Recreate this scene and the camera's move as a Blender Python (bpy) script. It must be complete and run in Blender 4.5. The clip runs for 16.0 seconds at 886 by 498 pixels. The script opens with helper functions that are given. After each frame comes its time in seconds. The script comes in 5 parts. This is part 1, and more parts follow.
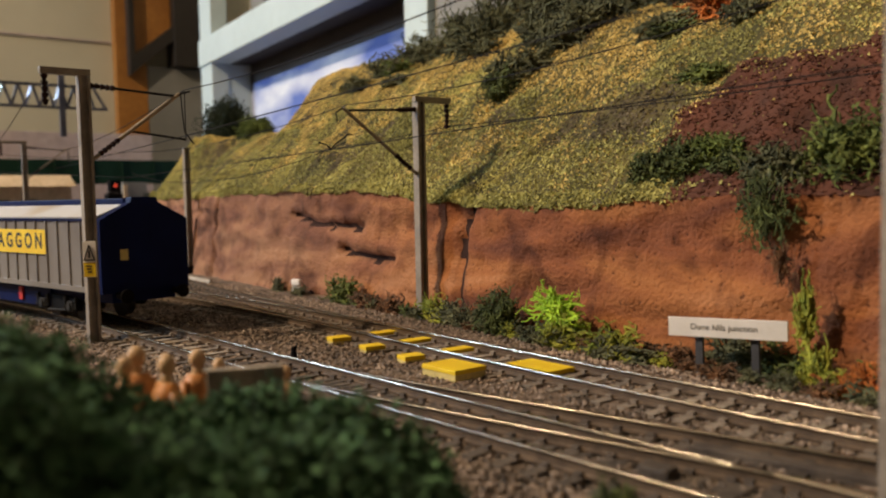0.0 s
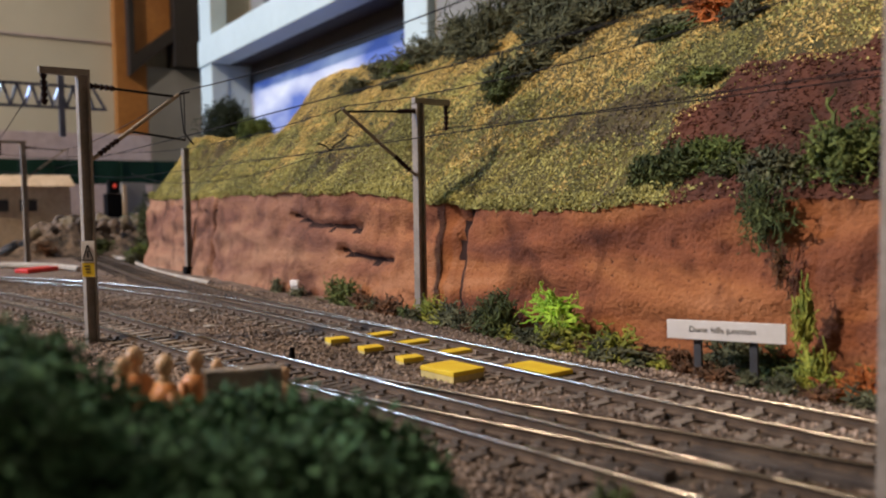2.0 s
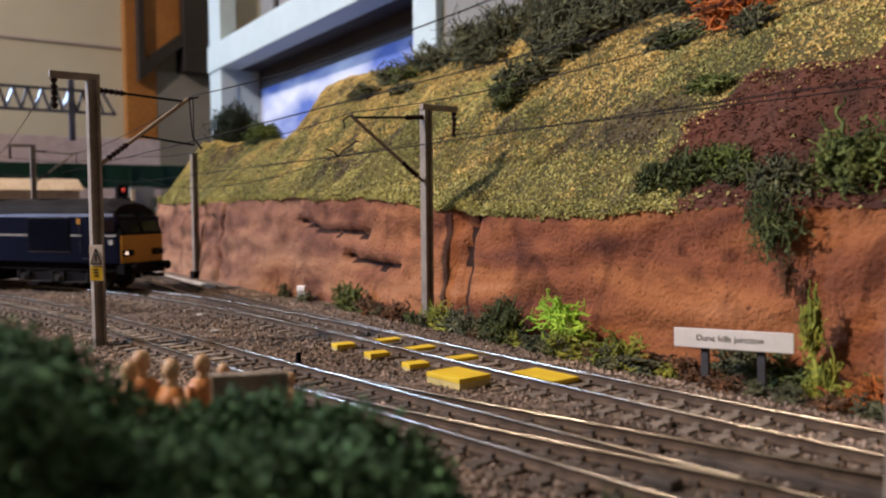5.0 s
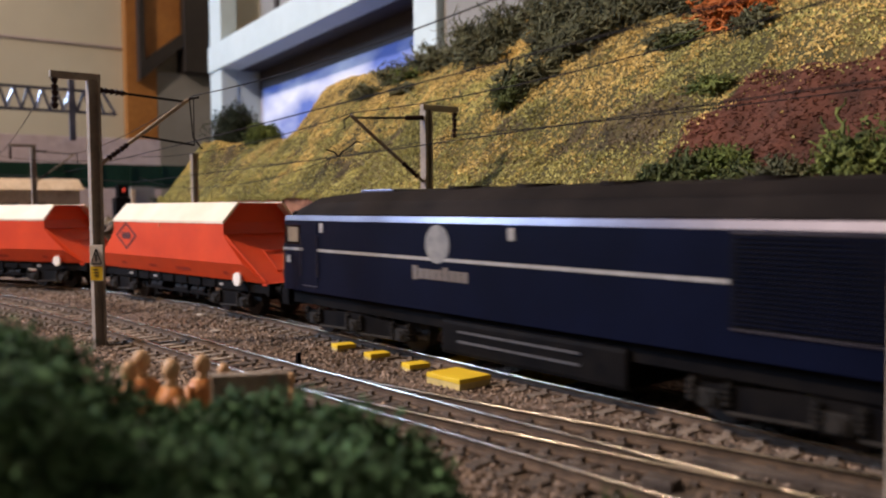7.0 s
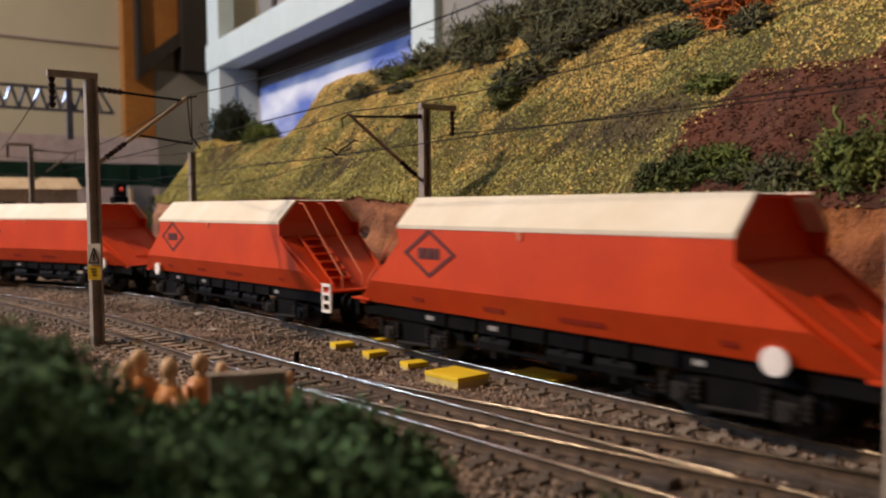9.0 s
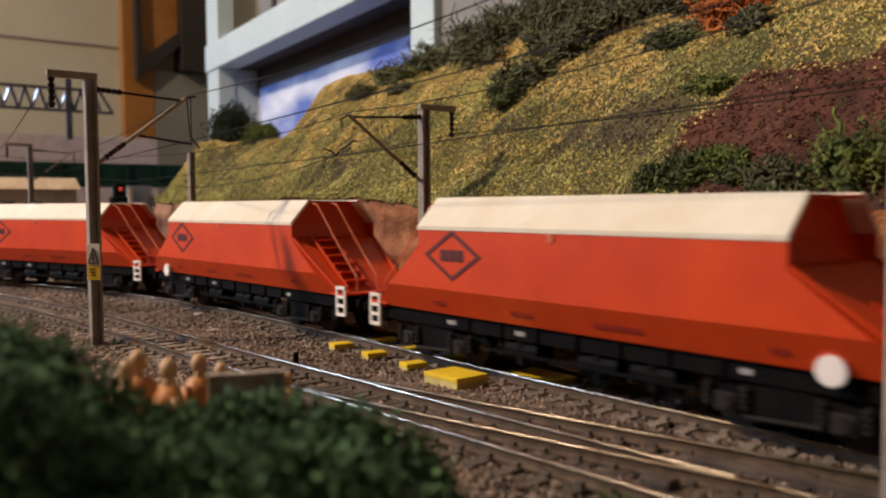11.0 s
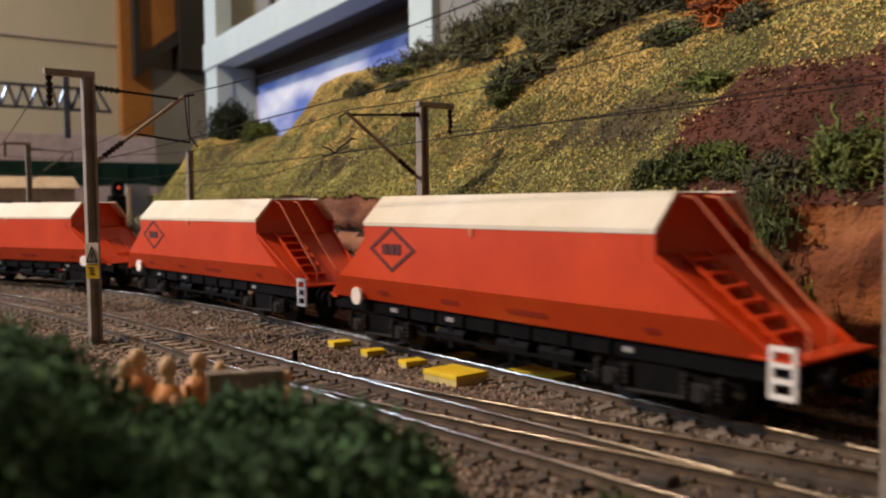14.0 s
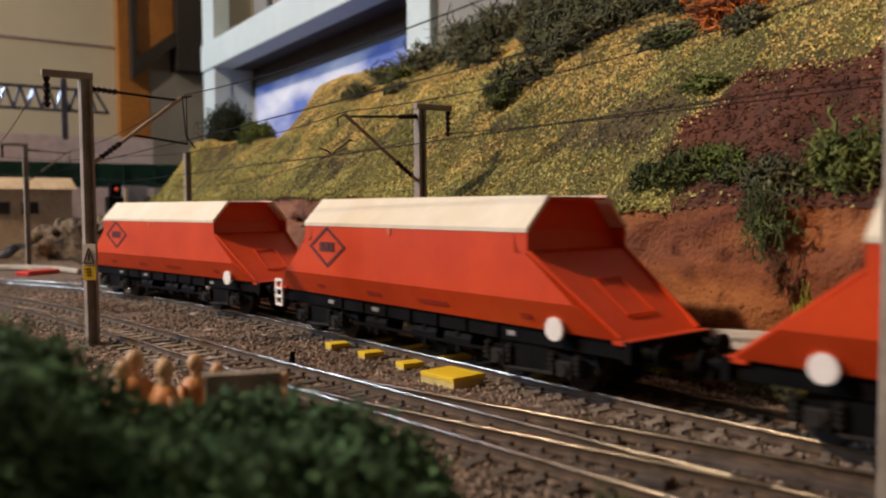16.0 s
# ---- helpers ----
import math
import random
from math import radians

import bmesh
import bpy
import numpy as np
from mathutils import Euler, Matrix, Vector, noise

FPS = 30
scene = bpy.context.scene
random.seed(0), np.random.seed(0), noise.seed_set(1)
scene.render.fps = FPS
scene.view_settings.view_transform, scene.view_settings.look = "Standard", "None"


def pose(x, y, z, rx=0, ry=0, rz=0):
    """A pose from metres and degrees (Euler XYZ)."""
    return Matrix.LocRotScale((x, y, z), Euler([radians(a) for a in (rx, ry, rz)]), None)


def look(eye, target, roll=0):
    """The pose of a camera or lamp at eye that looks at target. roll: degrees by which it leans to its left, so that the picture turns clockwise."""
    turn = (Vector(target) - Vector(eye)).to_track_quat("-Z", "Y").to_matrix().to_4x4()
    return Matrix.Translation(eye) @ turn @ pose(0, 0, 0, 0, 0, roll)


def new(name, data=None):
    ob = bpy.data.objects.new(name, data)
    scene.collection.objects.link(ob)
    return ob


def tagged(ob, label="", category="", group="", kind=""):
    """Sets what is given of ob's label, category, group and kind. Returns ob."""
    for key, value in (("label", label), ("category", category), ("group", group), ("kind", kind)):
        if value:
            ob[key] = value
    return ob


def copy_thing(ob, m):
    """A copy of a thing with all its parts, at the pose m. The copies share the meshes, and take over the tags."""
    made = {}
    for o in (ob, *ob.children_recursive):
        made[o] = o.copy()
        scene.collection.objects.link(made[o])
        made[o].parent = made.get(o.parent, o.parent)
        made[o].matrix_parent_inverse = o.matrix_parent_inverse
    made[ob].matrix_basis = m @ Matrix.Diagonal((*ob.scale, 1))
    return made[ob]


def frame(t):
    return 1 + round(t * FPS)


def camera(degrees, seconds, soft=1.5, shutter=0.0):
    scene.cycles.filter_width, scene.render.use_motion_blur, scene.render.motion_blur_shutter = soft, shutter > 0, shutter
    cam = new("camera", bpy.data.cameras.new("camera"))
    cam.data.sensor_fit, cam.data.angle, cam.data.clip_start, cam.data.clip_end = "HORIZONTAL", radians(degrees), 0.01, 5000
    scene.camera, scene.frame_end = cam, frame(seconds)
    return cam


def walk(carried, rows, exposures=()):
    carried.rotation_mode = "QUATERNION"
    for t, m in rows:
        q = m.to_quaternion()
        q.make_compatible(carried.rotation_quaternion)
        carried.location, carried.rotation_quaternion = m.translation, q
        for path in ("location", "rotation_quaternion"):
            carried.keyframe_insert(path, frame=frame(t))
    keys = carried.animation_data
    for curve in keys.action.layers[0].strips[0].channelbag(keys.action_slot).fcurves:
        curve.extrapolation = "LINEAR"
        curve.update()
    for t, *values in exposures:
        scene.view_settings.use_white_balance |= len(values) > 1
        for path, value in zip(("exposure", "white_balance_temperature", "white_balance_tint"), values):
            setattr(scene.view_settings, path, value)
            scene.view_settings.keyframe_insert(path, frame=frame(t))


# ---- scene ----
MM = 0.001
cam = camera(56.1, 16.0, soft=2.1, shutter=0.3)
cam.data.dof.use_dof = True
cam.data.dof.focus_distance = 0.29
cam.data.dof.aperture_fstop = 21.0

# seconds, heading, dip and lean in degrees; the camera stands on the layout and only turns a little
TURNS = [
    (0.0, -52.34, 3.57, -1.09), (0.5, -52.26, 3.62, -1.04), (1.0, -52.23, 3.56, -0.92),
    (1.5, -52.24, 3.49, -0.85), (2.0, -52.26, 3.46, -0.84), (2.5, -52.24, 3.52, -0.89),
    (3.0, -52.21, 3.35, -0.69), (3.5, -52.37, 3.20, -0.60), (4.0, -52.56, 3.06, -0.54),
    (6.5, -52.81, 3.02, -0.41), (7.0, -52.75, 2.99, -0.37), (7.5, -52.66, 2.97, -0.42),
    (8.0, -52.62, 3.02, -0.42), (8.5, -52.62, 3.10, -0.49), (9.0, -52.62, 3.08, -0.42),
    (11.5, -52.57, 3.04, -0.35), (12.0, -52.54, 3.09, -0.39), (12.5, -52.50, 3.11, -0.36),
    (13.0, -52.52, 3.15, -0.39), (13.5, -52.47, 3.18, -0.41), (14.0, -52.49, 3.21, -0.54),
    (14.5, -52.41, 3.20, -0.51), (15.0, -52.38, 3.16, -0.52), (15.5, -52.33, 3.10, -0.37),
    (16.0, -52.32, 3.08, -0.43)]
EYE = Vector((0, -0.15955, 0.0461))


def camera_pose(heading, dip, lean):
    a, d = radians(heading), radians(dip)
    way = Vector((math.sin(a) * math.cos(d), math.cos(a) * math.cos(d), -math.sin(d)))
    return look(EYE, EYE + way, lean)


walk(cam, [(t, camera_pose(h, d, r)) for t, h, d, r in TURNS], exposures=[(0.0, 0.15, 7900, 9), (0.5, 0.17, 6800, 9), (1.0, 0.2, 6550, 12), (4.0, 0.29, 6500, 14), (7.0, 0.34, 6850, 19),
                          (8.0, 0.17, 7250, 18), (9.0, 0.06, 7450, 17), (16.0, 0.06, 7400, 15)])

# ---- world and lamps ----
world = bpy.data.worlds.new("room_world")
scene.world = world
world.use_nodes = True
world.node_tree.nodes["Background"].inputs[0].default_value = (0.55, 0.62, 0.8, 1)
world.node_tree.nodes["Background"].inputs[1].default_value = 0.10


def area_lamp(name, eye, target, size, watts, colour):
    data = bpy.data.lights.new(name, "AREA")
    data.shape, data.size, data.energy, data.color = "DISK", size, watts, colour
    ob = new(name, data)
    ob.matrix_world = look(eye, target)
    return ob


area_lamp("room_lamp", (-0.82, -1.10, 1.15), (-0.25, 0.05, 0.03), 0.09, 27, (1.0, 0.85, 0.69))
area_lamp("window_light", (-1.66, -1.1, 0.70), (-0.3, 0.0, 0.0), 0.36, 28, (0.44, 0.66, 1.0))


# ---- materials ----
def material(name, colour, second=None, scale=300.0, rough=0.7, metal=0.0, bump=0.0, fine=None, mixing=(0.35, 0.65),
             random_tint=0.0, island_tint=0.0, emit=0.0, distort=0.0, gloss=0.4, grains=0.28):
    """Two-colour noise at a large and a fine scale, with relief; scale in features per metre."""
    m = bpy.data.materials.new(name)
    m.use_nodes = True
    nt = m.node_tree
    N, L = nt.nodes, nt.links
    b = N["Principled BSDF"]
    b.inputs["Roughness"].default_value = rough
    b.inputs["Metallic"].default_value = metal
    b.inputs["Specular IOR Level"].default_value = gloss
    second = second or tuple(c * 0.75 for c in colour)
    tc = N.new("ShaderNodeTexCoord")
    n1 = N.new("ShaderNodeTexNoise")
    n1.inputs["Scale"].default_value, n1.inputs["Detail"].default_value = scale, 4
    n1.inputs["Distortion"].default_value = distort
    n2 = N.new("ShaderNodeTexNoise")
    n2.inputs["Scale"].default_value, n2.inputs["Detail"].default_value = fine or scale * 7, 3
    L.new(tc.outputs["Object"], n1.inputs["Vector"])
    L.new(tc.outputs["Object"], n2.inputs["Vector"])
    ramp = N.new("ShaderNodeValToRGB")
    ramp.color_ramp.elements[0].position, ramp.color_ramp.elements[1].position = mixing
    ramp.color_ramp.elements[0].color, ramp.color_ramp.elements[1].color = (*second, 1), (*colour, 1)
    L.new(n1.outputs["Fac"], ramp.inputs["Fac"])
    grain = N.new("ShaderNodeMapRange")
    grain.inputs["To Min"].default_value, grain.inputs["To Max"].default_value = 1 - grains, 1 + grains
    L.new(n2.outputs["Fac"], grain.inputs["Value"])
    mul = N.new("ShaderNodeVectorMath")
    mul.operation = "SCALE"
    L.new(ramp.outputs["Color"], mul.inputs[0])
    L.new(grain.outputs["Result"], mul.inputs["Scale"])
    out = mul.outputs["Vector"]
    for amount, node, socket in ((random_tint, "ShaderNodeObjectInfo", "Random"), (island_tint, "ShaderNodeNewGeometry", "Random Per Island")):
        if amount:
            info = N.new(node)
            r = N.new("ShaderNodeMapRange")
            r.inputs["To Min"].default_value, r.inputs["To Max"].default_value = 1 - amount, 1 + amount
            L.new(info.outputs[socket], r.inputs["Value"])
            k = N.new("ShaderNodeVectorMath")
            k.operation = "SCALE"
            L.new(out, k.inputs[0])
            L.new(r.outputs["Result"], k.inputs["Scale"])
            out = k.outputs["Vector"]
    L.new(out, b.inputs["Base Color"])
    if bump:
        bp = N.new("ShaderNodeBump")
        bp.inputs["Strength"].default_value, bp.inputs["Distance"].default_value = min(bump, 1), 0.0006
        L.new(n2.outputs["Fac"], bp.inputs["Height"])
        L.new(bp.outputs["Normal"], b.inputs["Normal"])
    if emit:
        L.new(out, b.inputs["Emission Color"])
        b.inputs["Emission Strength"].default_value = emit
    return m


M = {}
M["ballast"] = material("ballast_ground", (0.19, 0.13, 0.095), (0.09, 0.063, 0.047), 160, 0.95, bump=1.0, fine=1400)
M["stones"] = material("ballast_stones", (0.30, 0.22, 0.17), (0.12, 0.088, 0.068), 14, 0.9, island_tint=0.8)
M["sleeper"] = material("sleeper_plastic", (0.05, 0.037, 0.03), (0.10, 0.076, 0.06), 220, 0.75, bump=0.5, random_tint=0.25)
M["sleeper_grey"] = material("sleeper_weathered", (0.34, 0.28, 0.22), (0.18, 0.14, 0.11), 160, 0.85, bump=0.5, random_tint=0.3)
M["rail"] = material("rail_side_rust", (0.14, 0.095, 0.065), (0.08, 0.055, 0.04), 300, 0.5, metal=0.2)
M["rail_head"] = material("rail_head_steel", (0.40, 0.34, 0.27), (0.22, 0.18, 0.135), 90, 0.25, metal=1.0, grains=0.07)
# near-black, so the shade inside the rock's grooves is put into the colour
M["crack_shade"] = material("fissure_and_mast_shade", (0.03, 0.018, 0.016), (0.06, 0.033, 0.028), 80, 0.95, gloss=0.05)
M["soil"] = material("bare_red_soil", (0.12, 0.04, 0.024), (0.05, 0.018, 0.011), 60, 0.95, bump=1.0, fine=600)
M["grass"] = material("scatter_grass", (0.11, 0.085, 0.03), (0.055, 0.05, 0.018), 26, 0.95, bump=1.0, fine=700, mixing=(0.42, 0.6))
M["crumb_ochre"] = material("ochre_turf_crumbs", (0.68, 0.485, 0.17), (0.44, 0.32, 0.105), 30, 0.95, island_tint=0.6)
M["crumb_green"] = material("green_turf_crumbs", (0.41, 0.37, 0.125), (0.22, 0.21, 0.07), 30, 0.95, island_tint=0.7)
M["foliage_hedge"] = material("hedge_green_foam", (0.085, 0.175, 0.08), (0.036, 0.082, 0.04), 120, 0.9, island_tint=0.7)
M["foliage_dark"] = material("dark_green_foam", (0.095, 0.118, 0.036), (0.04, 0.056, 0.02), 120, 0.9, island_tint=0.5)
M["foliage_leaf"] = material("yellowish_green_foam", (0.15, 0.18, 0.045), (0.065, 0.09, 0.024), 120, 0.9, island_tint=0.5)
M["foliage_mid"] = material("mid_green_lichen", (0.14, 0.18, 0.042), (0.06, 0.088, 0.022), 120, 0.9, island_tint=0.5)
M["foliage_olive"] = material("olive_lichen", (0.135, 0.135, 0.07), (0.05, 0.056, 0.03), 120, 0.9, island_tint=0.5)
M["foliage_lime"] = material("lime_lichen", (0.42, 0.62, 0.06), (0.22, 0.42, 0.03), 120, 0.8, island_tint=0.3)
M["foliage_yellow"] = material("yellow_green_lichen", (0.36, 0.34, 0.05), (0.15, 0.2, 0.03), 120, 0.85, island_tint=0.4)
M["foliage_orange"] = material("orange_lichen", (0.55, 0.15, 0.03), (0.3, 0.09, 0.02), 120, 0.85, island_tint=0.4)
M["foliage_brown"] = material("brown_dry_lichen", (0.18, 0.08, 0.035), (0.08, 0.05, 0.03), 120, 0.9, island_tint=0.4)
M["foliage_tree"] = material("dark_tree_foam", (0.028, 0.042, 0.02), (0.014, 0.022, 0.011), 120, 0.9, island_tint=0.4)
M["crumb_dark"] = material("dark_earth_crumbs", (0.16, 0.125, 0.08), (0.08, 0.065, 0.045), 60, 0.95, island_tint=0.6)
M["window_blind"] = material("dull_beige_pane", (0.22, 0.165, 0.11), (0.13, 0.10, 0.07), 250, 0.4)
M["handrail"] = material("orange_handrail", (0.68, 0.19, 0.09), (0.58, 0.15, 0.07), 200, 0.5)
M["twig"] = material("twig", (0.06, 0.045, 0.03), None, 200, 0.9)
M["mast"] = material("grey_mast_paint", (0.30, 0.255, 0.215), (0.2, 0.165, 0.135), 90, 0.6, bump=0.2)
M["insulator"] = material("dark_insulator", (0.03, 0.012, 0.011), (0.018, 0.008, 0.008), 200, 0.65, gloss=0.15)
M["tube"] = material("arm_tube", (0.33, 0.25, 0.17), (0.2, 0.15, 0.11), 150, 0.5)
M["wire"] = material("dark_wire", (0.014, 0.012, 0.013), None, 200, 0.7, gloss=0.1)
M["steel_bright"] = material("galvanised_steel", (0.5, 0.52, 0.58), (0.35, 0.36, 0.42), 100, 0.3, metal=0.8)
M["yellow"] = material("yellow_paint", (0.80, 0.56, 0.03), (0.72, 0.46, 0.02), 130, 0.6, bump=0.2, grains=0.07)
M["yellow_side"] = material("bare_card_edge", (0.66, 0.52, 0.2), (0.5, 0.4, 0.16), 200, 0.8)
M["white"] = material("white_card", (0.84, 0.79, 0.76), (0.76, 0.71, 0.67), 120, 0.7, grains=0.07)
M["sign_post"] = material("sign_post_grey", (0.075, 0.075, 0.085), None, 200, 0.6)
M["ink"] = material("black_ink", (0.02, 0.02, 0.022), None, 300, 0.7)
M["hopper_red"] = material("orange_red_wagon_paint", (0.67, 0.062, 0.010), (0.56, 0.046, 0.008), 45, 0.42, bump=0.05, grains=0.07)
M["hopper_white"] = material("cream_white_wagon_paint", (0.76, 0.70, 0.59), (0.68, 0.60, 0.47), 40, 0.5, grains=0.07)
M["stencil"] = material("faint_red_stencil", (0.34, 0.026, 0.012), (0.42, 0.03, 0.012), 200, 0.6)
M["emblem"] = material("dark_red_emblem", (0.055, 0.010, 0.010), (0.09, 0.014, 0.012), 200, 0.6)
M["black"] = material("black_underframe", (0.0035, 0.0035, 0.0045), (0.008, 0.007, 0.007), 150, 0.65, gloss=0.05)
M["wheel"] = material("wheel_steel", (0.025, 0.02, 0.018), None, 150, 0.5, metal=0.3)
M["load"] = material("aggregate_load", (0.25, 0.22, 0.19), None, 400, 0.95, bump=1.0)
M["blue"] = material("dark_blue_loco_paint", (0.0034, 0.0056, 0.019), (0.0024, 0.004, 0.013), 40, 0.35, gloss=0.08, grains=0.07)
M["roof_grey"] = material("dark_grey_roof", (0.018, 0.014, 0.013), (0.009, 0.007, 0.007), 60, 0.75, gloss=0.08, grains=0.07)
M["silver"] = material("silver_stripe", (0.10, 0.095, 0.115), (0.07, 0.065, 0.085), 60, 0.32, metal=0.6, grains=0.07)
M["dull_white"] = material("dulled_white_line", (0.34, 0.33, 0.32), None, 200, 0.6, grains=0.07)
M["loco_yellow"] = material("warm_yellow_cab_front", (0.42, 0.19, 0.010), (0.35, 0.16, 0.008), 60, 0.45, grains=0.07)
M["glass"] = material("dark_cab_glass", (0.008, 0.008, 0.009), None, 60, 0.12, gloss=0.2)
M["lamp_glow"] = material("lit_headlamp", (1.0, 0.72, 0.55), None, 60, 0.4, emit=1.1)
M["dusty"] = material("dusty_black_running_gear", (0.026, 0.022, 0.019), (0.011, 0.010, 0.009), 130, 0.75, gloss=0.2)
M["van_silver"] = material("silver_van_side", (0.27, 0.245, 0.225), (0.17, 0.14, 0.12), 22, 0.45, metal=0.35, grains=0.07)
M["van_roof"] = material("stained_white_van_roof", (0.60, 0.60, 0.63), (0.40, 0.30, 0.19), 16, 0.35, metal=0.2, grains=0.07, mixing=(0.36, 0.5))
M["van_blue"] = material("blue_van_end", (0.004, 0.010, 0.062), (0.003, 0.007, 0.042), 50, 0.5, gloss=0.06, grains=0.07)
M["red_detail"] = material("red_detail_paint", (0.6, 0.03, 0.02), None, 200, 0.5)
M["skin"] = material("figure_bare_paint", (0.62, 0.40, 0.22), (0.5, 0.3, 0.16), 200, 0.55)
M["vest"] = material("figure_orange_paint", (0.62, 0.22, 0.05), (0.45, 0.2, 0.08), 200, 0.55)
M["board"] = material("baseboard_wood", (0.22, 0.15, 0.09), (0.16, 0.1, 0.06), 12, 0.8)
M["cream_wall"] = material("cream_room_wall", (0.52, 0.48, 0.37), (0.47, 0.43, 0.33), 3, 0.9, grains=0.07)
M["ceiling"] = material("ceiling_paint", (0.6, 0.58, 0.54), None, 3, 0.9, grains=0.07)
M["carpet"] = material("dark_carpet", (0.08, 0.07, 0.06), None, 30, 0.95)
M["orange_wood"] = material("orange_stained_wood", (0.36, 0.15, 0.035), (0.28, 0.11, 0.025), 14, 0.5)
M["dark_wood"] = material("dark_wood", (0.03, 0.024, 0.02), (0.02, 0.016, 0.014), 10, 0.5)
M["pale_frame"] = material("pale_painted_frame", (0.52, 0.62, 0.64), (0.46, 0.56, 0.58), 8, 0.55, grains=0.07)
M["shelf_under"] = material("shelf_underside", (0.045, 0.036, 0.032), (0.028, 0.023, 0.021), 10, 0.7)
M["grey_panel"] = material("grey_panel", (0.25, 0.245, 0.23), (0.19, 0.185, 0.17), 8, 0.7, grains=0.07)
M["green_girder"] = material("dark_green_girder", (0.009, 0.036, 0.022), (0.007, 0.027, 0.016), 30, 0.6, gloss=0.1)
M["gantry_paint"] = material("slate_blue_gantry_paint", (0.085, 0.085, 0.11), (0.05, 0.05, 0.07), 60, 0.5)
M["pink_board"] = material("pinkish_board", (0.46, 0.37, 0.36), (0.40, 0.33, 0.32), 12, 0.8)
M["house_wall"] = material("cream_model_render", (0.58, 0.43, 0.28), (0.44, 0.31, 0.19), 40, 0.8)
M["house_roof"] = material("grey_model_roof", (0.12, 0.1, 0.09), None, 60, 0.8)
M["rubble"] = material("dark_rubble", (0.16, 0.115, 0.085), (0.035, 0.027, 0.022), 70, 0.95, bump=1.0, fine=400, mixing=(0.42, 0.56))
M["kerb"] = material("pale_kerb", (0.42, 0.38, 0.33), (0.3, 0.26, 0.22), 60, 0.85)


def sky_material():
    m = bpy.data.materials.new("painted_sky")
    m.use_nodes = True
    N, L = m.node_tree.nodes, m.node_tree.links
    b = N["Principled BSDF"]
    b.inputs["Roughness"].default_value = 0.8
    tc, mp, n, ramp = N.new("ShaderNodeTexCoord"), N.new("ShaderNodeMapping"), N.new("ShaderNodeTexNoise"), N.new("ShaderNodeValToRGB")
    mp.inputs["Scale"].default_value = (5, 5, 14)
    mp.inputs["Rotation"].default_value = (0, radians(12), 0)
    n.inputs["Scale"].default_value, n.inputs["Detail"].default_value = 1.0, 6
    e = ramp.color_ramp.elements
    e[0].position, e[0].color = 0.45, (0.10, 0.17, 0.50, 1)
    e[1].position, e[1].color = 0.68, (0.74, 0.78, 0.86, 1)
    L.new(tc.outputs["Object"], mp.inputs["Vector"])
    L.new(mp.outputs["Vector"], n.inputs["Vector"])
    L.new(n.outputs["Fac"], ramp.inputs["Fac"])
    L.new(ramp.outputs["Color"], b.inputs["Base Color"])
    return m


M["sky"] = sky_material()


